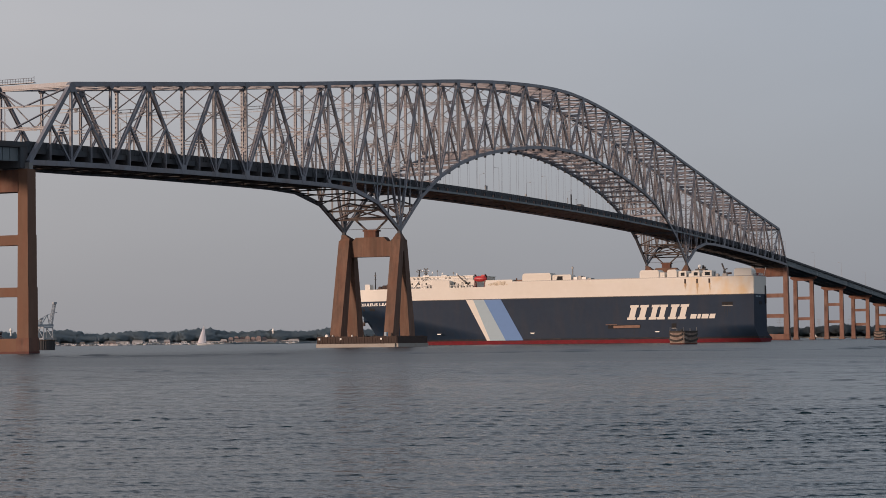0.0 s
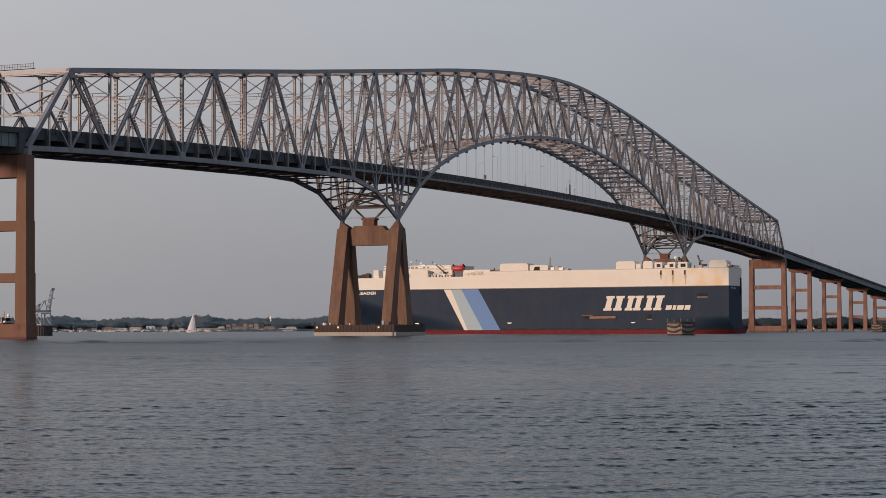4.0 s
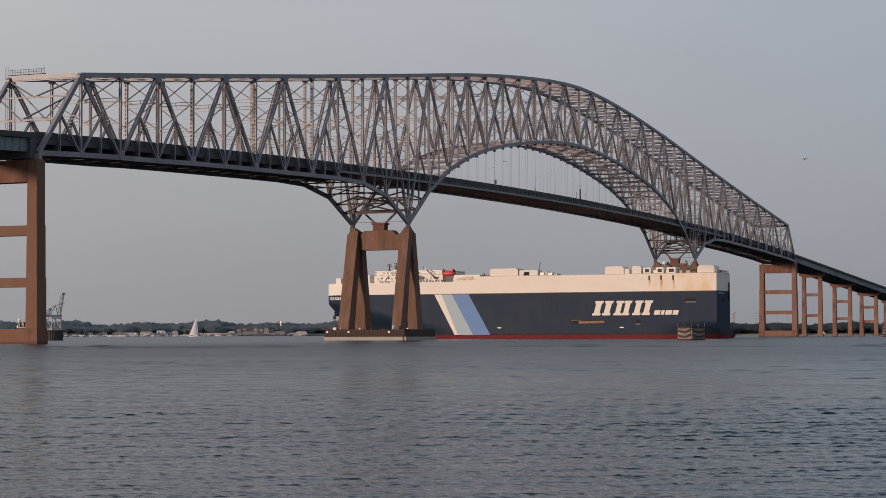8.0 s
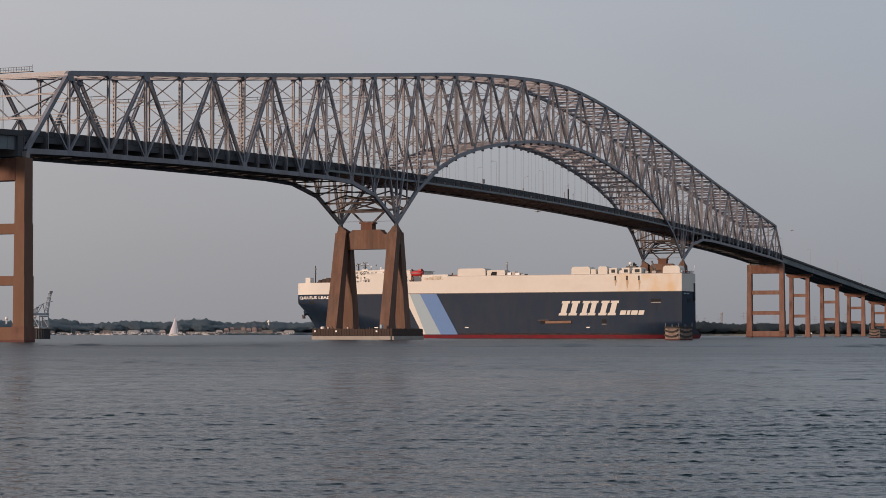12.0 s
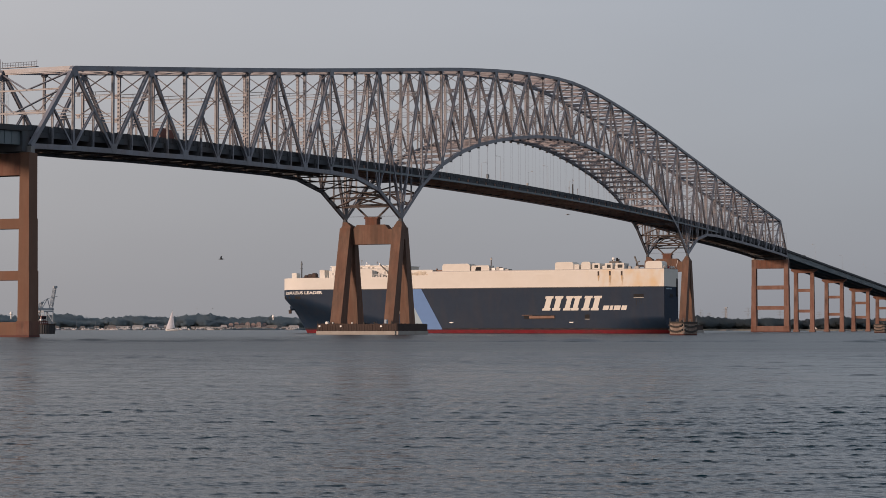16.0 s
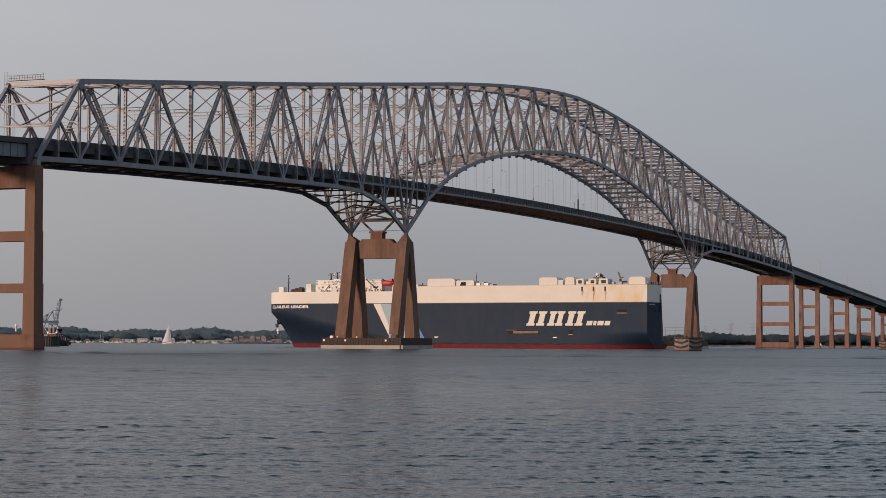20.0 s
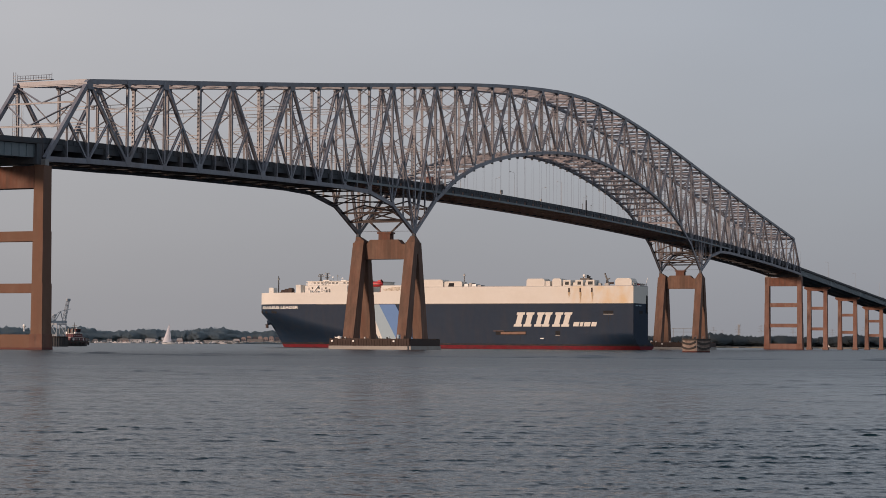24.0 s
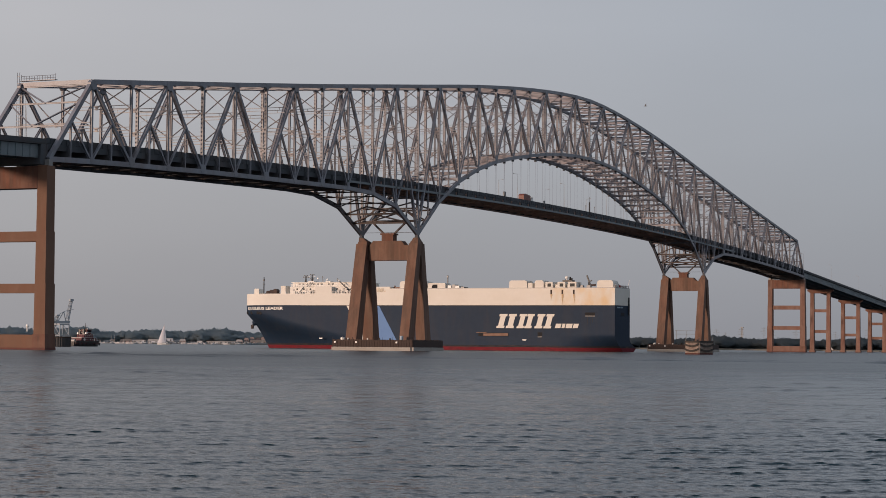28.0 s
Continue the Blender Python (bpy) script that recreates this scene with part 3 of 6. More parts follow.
def end_pier(x, top_z, group, stone):
    p = thing("end_pier", "brown stained concrete frame pier with four cross beams", "bridge pier", group, (x, 0, 0))
    for y in (-1, 1):
        part("column", Geo().frustum(0, y * 10.42, -1.0, 16.3, 2.05, 1.68, 2.0, 1.6), stone, p)
        part("column", Geo().frustum(0, y * 10.34, 16.3, 29.2, 1.92, 1.53, 1.87, 1.48), stone, p)
        part("column", Geo().frustum(0, y * 10.26, 29.2, top_z, 1.8, 1.43, 1.73, 1.38), stone, p)
        part("plinth", Geo().frustum(0, y * 10.42, -1.0, 3.9, 2.28, 1.92, 2.22, 1.84), CAPSTAIN, p, "dark stained plinth")
        part("tide_stain", Geo().box(-2.32, 2.32, y * 10.42 - 1.96, y * 10.42 + 1.96, -1.0, 0.55), TIDE, p, "dark red-brown tide mark")
        part("bearing", Geo().box(-0.8, 0.8, y * HALF - 0.7, y * HALF + 0.7, top_z, top_z + 1.6), GREYMETAL, p)
    part("cap_beam", Geo().box(-1.84, 1.84, -9.0, 9.0, top_z - 5.6, top_z - 0.15), CAPSTAIN, p, "rust-stained concrete cap beam")
    for z, h in ((27.9, 2.5), (15.1, 2.3)):
        part("strut_beam", Geo().box(-1.4, 1.4, -10.0, 10.0, z - h / 2, z + h / 2), stone, p)
    part("base_wall", Geo().box(-1.9, 1.9, -8.8, 8.8, -1.0, 3.7), stone, p)
    part("tide_stain", Geo().box(-1.94, 1.94, -8.5, 8.5, -1.0, 0.5), TIDE, p, "dark red-brown tide mark")
    return p


def bent(x, group):
    """A two-column bent of the approach viaduct."""
    top_z = rail_z(x) - 5.3
    p = thing("approach_pier", "brown concrete two-column bridge bent with struts", "bridge pier", group, (x, 0, 0))
    for y in (-1, 1):
        part("column", Geo().frustum(0, y * 5.5, -1.0, top_z - 1.6, 1.5, 1.5, 1.2, 1.2), REDCONCRETE, p)
        part("plinth", Geo().box(-2.0, 2.0, y * 5.5 - 1.95, y * 5.5 + 1.95, -1.0, 1.3), REDCONCRETE, p)
    cap = [(-8.7, top_z - 1.1), (-6.3, top_z - 2.6), (6.3, top_z - 2.6), (8.7, top_z - 1.1), (8.7, top_z), (-8.7, top_z)]
    part("cap_beam", Geo().prism(cap, -1.5, 1.5, "x"), CAPSTAIN, p)
    for f in (0.33, 0.66):
        part("strut_beam", Geo().box(-0.9, 0.9, -4.7, 4.7, top_z * f - 1.0, top_z * f + 1.0), REDCONCRETE, p)
    return p


def approach_span(a, b, group):
    """Plate girders with stiffeners under a slab with parapets."""
    s = thing("approach_span", "grey-green steel plate girder approach span with concrete parapet", "bridge span", group)
    for y in (-9.2, -3.0, 3.0, 9.2):
        part("plate_girder", Geo().hbeam((a, y, rail_z(a) - 3.15), (b, y, rail_z(b) - 3.15), 0.58, 3.3, t=0.22), GIRDER, s)
    n = int(abs(b - a) / 3.0)
    for i in range(1, n):
        x = a + (b - a) * i / n
        part("stiffener", Geo().box(x - 0.08, x + 0.08, -9.62, -9.48, rail_z(x) - 4.7, rail_z(x) - 1.6), GIRDER, s)
    part("roadway_slab", Geo().beam((a, 0, rail_z(a) - 1.2), (b, 0, rail_z(b) - 1.2), 20.4, 0.4), ASPHALT, s)
    for y in (-9.9, 9.9):
        part("parapet", Geo().beam((a, y, rail_z(a) - 0.5), (b, y, rail_z(b) - 0.5), 0.35, 1.0), DECKSTEEL, s)
    return s


river_pier(0.0, "river piers", CONCRETE)
river_pier(P2X, "river piers", CONCRETE)
fender(0.0, "pier fenders")
fender(P2X, "pier fenders")
fender_cell(-25.0, -120.0, 3.25, 3.75, 61.0, "dolphins")
fender_cell(352.0, -114.0, 3.25, 3.75, 61.0, "dolphins")
dolphin(23.2, 153.2, 4.2, 3.6, "dolphins")
end_pier(X_A, 45.4, "end piers", ENDCONCRETE)
end_pier(X_B, 45.4, "end piers", REDCONCRETE)
for x, d in ((X_A, -1), (X_B, 1)):
    g = Geo().box(min(x, x + d * 2.6), max(x, x + d * 2.6), -10.2, 10.2, 45.6, rail_z(x) - 1.45)
    part("end_floor_beam", g, DECKSTEEL, bridge, "deep dark end floor beam")
    for y in (-9.2, -3.0, 3.0, 9.2):
        part("end_bearing", Geo().box(x + d * 0.7 - 0.6, x + d * 0.7 + 0.6, y - 0.7, y + 0.7, 45.2, 45.62), GREYMETAL, bridge)
BENTS = [X_B + 96 + 98.0 * i for i in range(9)]
for x in BENTS:
    bent(x, "approach piers")
for a, b in zip([X_B] + BENTS, BENTS):
    approach_span(a, b, "approach spans")
LEFT = [X_A - 96 - 98.0 * i for i in range(6)]
for x in LEFT:
    bent(x, "approach piers")
for a, b in zip([X_A] + LEFT, LEFT):
    approach_span(a, b, "approach spans")


# ---- water: one sheet to the horizon, finer near the shore on which the camera stands ----
WAVE, CHOP = 0.050, 2.3


def r_step(rad):
    """The spacing of the rings of the sheet."""
    return np.gradient(rad)


def water_sheet():
    rng = np.random.default_rng(4)
    fine = np.radians(np.linspace(9.4, 36.8, 640))
    rest = np.radians(np.linspace(36.8, 369.4, 70))[1:-1]
    ang = np.concatenate([fine, rest])
    rad = np.concatenate([[0.0], 1 / np.linspace(1 / 24.0, 1 / 170.0, 1250), np.geomspace(170.0, 900.0, 170)[1:], np.geomspace(900.0, 4800.0, 30)[1:]])
    ring = np.maximum(r_step(rad), 0.02)[:, None]
    r, a = np.meshgrid(rad, ang, indexing="ij")
    x, y = EYE.x + r * np.cos(a), EYE.y + r * np.sin(a)
    z, dx, dy = np.zeros_like(x), np.zeros_like(x), np.zeros_like(x)
    # short ripples under the shore, longer ones further out
    peak = np.maximum(np.clip(0.165 * (r / 30.0) ** 0.85, 0.12, 1.0), 2.6 * ring)
    for n in range(46):
        length = 0.075 * 1.095 ** n
        th = math.radians(203) + rng.normal(0, 0.36)
        kx, ky = 2 * math.pi / length * math.cos(th), 2 * math.pi / length * math.sin(th)
        amp = np.exp(-np.log(length / peak) ** 2 / 0.4) * length / (2 * math.pi)
        keep = np.clip((length / ring - 1.6) / 1.6, 0, 1)
        p = kx * x + ky * y + rng.uniform(0, 6.28)
        z += amp * keep * np.sin(p)
        dx += amp * keep * np.cos(p) * math.cos(th)
        dy += amp * keep * np.cos(p) * math.sin(th)
    # gusts: wide soft patches, and short steep groups of ripples between stretches that lie nearly flat
    gust = 0.9 + 0.20 * np.sin(0.041 * x + 0.067 * y) + 0.16 * np.sin(0.11 * x - 0.05 * y + 1.0) + 0.18 * np.sin(0.023 * x - 0.031 * y + 2.1)
    group = np.zeros_like(x)
    for n in range(26):
        length = 0.25 * 1.17 ** n
        th = math.radians(203) + rng.normal(0, 0.4)
        p = 2 * math.pi / length * (math.cos(th) * x + math.sin(th) * y) + rng.uniform(0, 6.28)
        group += np.sin(p) * np.exp(-np.log(length / (6.0 * peak)) ** 2 / 1.6)
    group /= group.std(axis=1, keepdims=True) + 1e-6
    calm = 1.0 - 0.40 * np.clip((r - 120.0) / 60.0, 0, 1)
    rise = WAVE * calm * np.clip(gust, 0.5, 1.4) * np.clip(np.exp(0.48 * group) * 0.89, 0.3, 2.2) * (1.0 + 0.3 * np.clip((0.40 - a) / 0.2, 0, 1))
    z *= rise
    # crests are narrow and troughs broad
    x += CHOP * rise * dx
    y += CHOP * rise * dy
    # the ship's spent wake: a narrow train of low waves across the channel
    off = r - 330.0 - 60.0 * (a - 0.40) - 6.0 * np.sin(9.0 * a) - 3.0 * np.sin(31.0 * a)
    z += np.exp(-(off / 13.0) ** 2) * 0.33 * (np.sin(2 * math.pi * off / 9.0 + 2.0 * np.sin(17 * a)) + 0.7 * np.sin(2 * math.pi * off / 6.3 + 40 * a)) * (0.7 + 0.5 * np.sin(23 * a) * np.sin(57 * a + 1))
    na, nr = len(ang), len(rad)
    verts = np.stack([x, y, z], -1).reshape(-1, 3)
    i, j = np.meshgrid(np.arange(nr - 1), np.arange(na), indexing="ij")
    j2 = (j + 1) % na
    quads = np.stack([i * na + j, (i + 1) * na + j, (i + 1) * na + j2, i * na + j2], -1).reshape(-1, 4)
    me = bpy.data.meshes.new("water")
    me.vertices.add(len(verts))
    me.vertices.foreach_set("co", verts.ravel())
    me.loops.add(quads.size)
    me.loops.foreach_set("vertex_index", quads.ravel().astype(np.int32))
    me.polygons.add(len(quads))
    me.polygons.foreach_set("loop_start", np.arange(0, quads.size, 4, dtype=np.int32))
    me.polygons.foreach_set("use_smooth", np.ones(len(quads), dtype=bool))
    me.update()
    me.validate()
    return me


def water_material():
    m = bpy.data.materials.new("harbour_water")
    m.use_nodes = True
    nt, ln = m.node_tree.nodes, m.node_tree.links
    b = nt["Principled BSDF"]
    b.inputs["Base Color"].default_value = (0.002, 0.016, 0.027, 1)
    # calmer under the shore, more wind-roughened out in the channel
    geo = nt.new("ShaderNodeTexCoord").outputs["Object"]
    far = nt.new("ShaderNodeVectorMath")
    far.operation = "DISTANCE"
    far.inputs[1].default_value = (-640.0, -300.0, 0.0)
    rr = nt.new("ShaderNodeMapRange")
    rr.inputs[1].default_value, rr.inputs[2].default_value, rr.inputs[3].default_value, rr.inputs[4].default_value = 45.0, 220.0, 0.09, 0.30
    ln.new(geo, far.inputs[0]), ln.new(far.outputs["Value"], rr.inputs[0]), ln.new(rr.outputs[0], b.inputs["Roughness"])
    b.inputs["IOR"].default_value = 1.33
    co = nt.new("ShaderNodeTexCoord").outputs["Object"]
    # swell and cat's-paws count only out in the channel; the finest ripples are everywhere
    rs = nt.new("ShaderNodeMapRange")
    rs.inputs[1].default_value, rs.inputs[2].default_value, rs.inputs[3].default_value, rs.inputs[4].default_value = 45.0, 240.0, 0.25, 1.0
    ln.new(far.outputs["Value"], rs.inputs[0])
    height = None
    for size, stretch, amount in ((0.16, 1.8, 0.030), (0.5, 2.4, 0.085), (2.0, 3.2, 0.22), (7.0, 3.5, 0.8), (28.0, 3.5, 1.6)):
        mp = nt.new("ShaderNodeMapping")
        mp.inputs["Rotation"].default_value = (0, 0, math.radians(-25))
        mp.inputs["Scale"].default_value = (1 / size, 1 / (size * stretch), 1)
        nz = nt.new("ShaderNodeTexNoise")
        nz.inputs["Scale"].default_value, nz.inputs["Detail"].default_value = 1.0, 3.0
        ml = nt.new("ShaderNodeMath")
        ml.operation = "MULTIPLY"
        ml.inputs[1].default_value = amount
        ln.new(co, mp.inputs[0]), ln.new(mp.outputs[0], nz.inputs["Vector"]), ln.new(nz.outputs[0], ml.inputs[0])
        this = ml.outputs[0]
        if size > 1.0:
            fade = nt.new("ShaderNodeMath")
            fade.operation = "MULTIPLY"
            ln.new(this, fade.inputs[0]), ln.new(rs.outputs[0], fade.inputs[1])
            this = fade.outputs[0]
        if height is None:
            height = this
        else:
            ad = nt.new("ShaderNodeMath")
            ln.new(height, ad.inputs[0]), ln.new(this, ad.inputs[1])
            height = ad.outputs[0]
    bp = nt.new("ShaderNodeBump")
    bp.inputs["Strength"].default_value, bp.inputs["Distance"].default_value = 1.0, 1.0
    ln.new(height, bp.inputs["Height"]), ln.new(bp.outputs[0], b.inputs["Normal"])
    return m


water = tagged(new("water", water_sheet()), "grey-blue rippled harbour water", "water", kind="structure")
water.data.materials.append(water_material())

SHIPSIDE = material("weathered_ship_side", (0.66, 0.635, 0.585), 0.7, 0.0, 0.04, 0.5, (((0.61, 0.575, 0.51), 10.0, 0.4, 0.6),), spec=0.12)
# rust wash that runs down the plating below the after deck
nt, ln = SHIPSIDE.node_tree.nodes, SHIPSIDE.node_tree.links
bs = nt["Principled BSDF"]
was = bs.inputs["Base Color"].links[0].from_socket
co = nt.new("ShaderNodeTexCoord").outputs["Object"]
sx = nt.new("ShaderNodeSeparateXYZ")
mp = nt.new("ShaderNodeMapping")
mp.inputs["Scale"].default_value = (0.16, 0.16, 0.10)
nz = nt.new("ShaderNodeTexNoise")
nz.inputs["Scale"].default_value, nz.inputs["Detail"].default_value = 1.0, 5.0
lm = nt.new("ShaderNodeMapRange")
lm.inputs[1].default_value, lm.inputs[2].default_value, lm.inputs[3].default_value, lm.inputs[4].default_value = -58.0, -72.0, 0.0, 1.0
nm = nt.new("ShaderNodeMapRange")
nm.inputs[1].default_value, nm.inputs[2].default_value, nm.inputs[3].default_value, nm.inputs[4].default_value = 0.42, 0.66, 0.05, 0.65
mu = nt.new("ShaderNodeMath")
mu.operation = "MULTIPLY"
mx = nt.new("ShaderNodeMix")
mx.data_type = "RGBA"
mx.inputs[7].default_value = (0.62, 0.41, 0.17, 1)
ln.new(co, sx.inputs[0]), ln.new(co, mp.inputs[0]), ln.new(mp.outputs[0], nz.inputs["Vector"])
ln.new(sx.outputs["X"], lm.inputs[0]), ln.new(nz.outputs[0], nm.inputs[0]), ln.new(lm.outputs[0], mu.inputs[0]), ln.new(nm.outputs[0], mu.inputs[1])
port = nt.new("ShaderNodeMapRange")
port.inputs[1].default_value, port.inputs[2].default_value = 15.6, 16.05
m2 = nt.new("ShaderNodeMath")
m2.operation = "MULTIPLY"
ln.new(sx.outputs["Y"], port.inputs[0]), ln.new(port.outputs[0], m2.inputs[0]), ln.new(mu.outputs[0], m2.inputs[1])
ln.new(m2.outputs[0], mx.inputs[0]), ln.new(was, mx.inputs[6]), ln.new(mx.outputs[2], bs.inputs["Base Color"])

# ---- the car carrier: x forward, y to port, z up from the waterline ----
SHIP_TURN, SHIP_SPEED = 86.55, 2.471
SHIP_START = (196.10, 2.30)
FORE_Z, AFT_Z, BAND_Z, BOOT_Z = 25.5, 27.5, 20.1, 1.6
ship = thing("car_carrier", "navy blue and cream car carrier ship under way with red waterline", "ship", at=(*SHIP_START, 0), turn=SHIP_TURN)


def nose_at(z):
    return 87.0 + 11.0 * min(1.0, max(0.0, z / 16.0)) ** 1.1


def half_beam(l, z):
    """Half the hull's width at a station and height: bluff upper works, fine waterline at the bow, cut-up stern."""
    u = min(1.0, max(0.0, z / 18.0))
    u = u * u * (3 - 2 * u)
    f = min(1.0, max(0.0, (nose_at(z) - l) / (70.0 - 48.0 * u)))
    bow = 16.1 * (1 - (1 - f) ** (1.7 + 0.9 * u)) ** (1.0 - 0.35 * u)
    low = min(1.0, max(0.0, z / 7.0))
    tail = min(1.0, max(0.0, (l + 97.0) / 30.0))
    return min(bow, 16.1 * (1 - (1 - tail) ** 2 * (1 - low) ** 1.4 * 0.6))


def hull_band(z_list, n=120, l0=-97.0, l1=200.0):
    """A closed ring of hull plating between heights, from transom to stem; the starboard quarter is cut away for the ramp."""
    g = Geo()
    rows = []
    for z in z_list:
        end = min(nose_at(z), l1)
        ls = [l0 + (end - l0) * (1 - (1 - i / n) ** 1.7) for i in range(n + 1)]
        port = [(l, half_beam(l, z), z) for l in ls]
        star = [(l, -min(y, 1.5 + 14.6 * max(0.0, 1 - z / 5.0) ** 1.6 + 0.86 * (l + 97.0)) if l < -80 else -y, z) for l, y, _ in reversed(port if l1 < 100 else port[:-1])]
        rows.append(port + star)
    m = len(rows[0])
    vs = [p for r in rows for p in r]
    fs = []
    for a in range(len(rows) - 1):
        for i in range(m):
            j = (i + 1) % m
            fs.append((a * m + i, a * m + j, (a + 1) * m + j, (a + 1) * m + i))
    fs.append(tuple(reversed(range(m))))
    fs.append(tuple(range((len(rows) - 1) * m, len(rows) * m)))
    return g.add(vs, fs)


part("lower_hull", hull_band([-2.0, 0.0, 0.45, 0.9, 1.3, BOOT_Z]), BOOT, ship, "red boot-topping at the waterline", smooth=True)
SCUM = material("scummed_hull_paint", (0.026, 0.028, 0.036), 0.7, 0.0, 0.2, 0.8, (((0.075, 0.055, 0.045), 4.0, 0.8, 0.25), ((0.015, 0.02, 0.03), 2.0, 0.6, 0.5)), spec=0.1)
part("scum_line", hull_band([BOOT_Z + 0.002, 2.0, 2.4]), SCUM, ship, "brown-stained band above the waterline paint", smooth=True)
part("hull", hull_band([2.402] + [2.4 + (BAND_Z - 2.4) * i / 30 for i in range(1, 31)]), HULL, ship, "navy blue hull plating", smooth=True)
part("upper_hull", hull_band([BAND_Z + 0.002, 23.0, FORE_Z]), SHIPSIDE, ship, "cream upper hull plating with rust wash towards the stern")
part("aft_upper_hull", hull_band([FORE_Z + 0.002, AFT_Z], 40, -97.0, 26.0), SHIPSIDE, ship, "cream upper hull plating")
part("deck_edge", hull_band([AFT_Z + 0.002, AFT_Z + 0.25], 40, -96.8, 13.0), GREYMETAL, ship, "thin grey weather deck edge")
part("rubbing_strake", Geo().box(-97.0, 60.0, 16.1, 16.22, BAND_Z - 0.25, BAND_Z + 0.05), BLACK, ship)


def on_side(outline, mat, name, label="", out=0.06, depth=0.16):
    """A flat mark or fitting on the port side, from (forward, height) corners."""
    return part(name, Geo().prism(outline, 16.1 - depth + out, 16.1 + out), mat, ship, label)


PALESTRIPE = material("pale_grey_paint", (0.33, 0.42, 0.48), 0.75, 0.0, 0.05, 0.5, spec=0.08)
on_side([(35.6, 20.0), (32.0, 20.0), (23.8, 1.72), (25.4, 1.72)], CREAM, "stripe", "cream diagonal stripe")
on_side([(31.99, 20.0), (26.9, 20.0), (16.3, 1.72), (23.79, 1.72)], PALESTRIPE, "stripe", "pale grey diagonal stripe")
on_side([(26.89, 20.0), (18.6, 20.0), (7.8, 1.72), (16.29, 1.72)], SKYBLUE, "stripe", "broad pale blue diagonal stripe")


def slanted(l0, l1, z0, z1, lean=-0.28):
    """A leaning block, its top shifted aft."""
    return [(l0 + lean * (z1 - z0), z1), (l1 + lean * (z1 - z0), z1), (l1, z0), (l0, z0)]


# the company mark: three pairs of plain leaning cream bars with wide ends, then a row of small ones
for a, b in ((-40.6, -49.6), (-50.4, -58.2), (-59.0, -67.6)):
    w = (a - b) * 0.29
    for l in (a - 0.7, b + w + 1.1):
        on_side(slanted(l, l - w, 9.95, 16.2), CREAM, "mark_block", "cream leaning bar of the painted company mark")
        on_side(slanted(l + 0.6, l - w - 0.6, 9.95, 11.0), CREAM, "mark_block", out=0.08)
        top_l = l - 0.28 * 5.2
        on_side(slanted(top_l + 0.6, top_l - w - 0.6, 15.15, 16.2), CREAM, "mark_block", out=0.08)
for a, b in ((-69.0, -71.6), (-72.1, -73.5), (-74.0, -76.9), (-77.4, -79.8)):
    on_side(slanted(a, b, 10.1, 12.0), CREAM, "mark_block")


def hull_text(words, l0, l1, z0, height, mat, parent):
    """Writing that follows the curved bow plating, reading aft from l0 to l1."""
    cu = bpy.data.curves.new("lettering", "FONT")
    cu.body, cu.size, cu.extrude, cu.offset = words, 1.0, 0.0, 0.022
    tmp = bpy.data.objects.new("lettering", cu)
    scene.collection.objects.link(tmp)
    bpy.context.view_layer.update()
    me = bpy.data.meshes.new_from_object(tmp.evaluated_get(bpy.context.evaluated_depsgraph_get()))
    bpy.data.objects.remove(tmp)
    xs = [v.co.x for v in me.vertices]
    ys = [v.co.y for v in me.vertices]
    ls = np.linspace(l0, l1, 60)
    hs = np.array([half_beam(l, z0) for l in ls])
    run = np.concatenate([[0.0], np.cumsum(np.hypot(np.diff(ls), np.diff(hs)))])
    run /= run[-1]
    for v in me.vertices:
        l = float(np.interp((v.co.x - min(xs)) / (max(xs) - min(xs)), run, ls))
        z = z0 + height * (v.co.y - min(ys)) / (max(ys) - min(ys))
        v.co = (l, half_beam(l, z) + 0.12, z)
    me.materials.append(mat)
    return part("lettering", me, mat, parent, "white block capitals of the ship's name")


hull_text("EQUULEUS LEADER", 92.0, 69.6, 17.75, 1.55, WHITE, ship)

# recesses, doors, ladder, draught marks and rust on the port side
RECESS = material("dark_recess", (0.012, 0.012, 0.014), 0.9)
for a, b, z0, z1 in ((-83.2, -87.8, 15.5, 16.9), (-60.8, -62.9, 6.3, 8.2)):
    on_side([(a, z1), (b, z1), (b, z0), (a, z0)], RECESS, "recess", "dark mooring recess")
    on_side([(a, z0), (b, z0), (b, z0 - 0.25), (a, z0 - 0.25)], GREYMETAL, "sill")
LADDER = material("ladder_wood", (0.20, 0.115, 0.08), 0.7, 0.0, 0.25, 2.0, (((0.13, 0.06, 0.04), 2.0, 0.6, 1.0),))
on_side([(-32.0, 7.9), (-46.9, 7.9), (-46.9, 6.3), (-32.0, 6.3)], RECESS, "ladder_recess", "recess for the accommodation ladder", out=0.03)
on_side([(-34.5, 7.5), (-46.5, 7.7), (-46.5, 6.6), (-34.5, 6.5)], LADDER, "ladder", "stowed wooden accommodation ladder", out=0.14)
on_side([(-31.0, 8.1), (-36.0, 8.1), (-36.0, 7.85), (-31.0, 7.85)], LADDER, "ladder_rail", out=0.16)
for l in (49.0, 3.4, -54.4):
    on_side([(l + 1.1, 5.0), (l - 1.1, 5.0), (l - 0.7, 4.55), (l + 0.7, 4.55)], WHITE, "tug_mark", "small white tug mark")
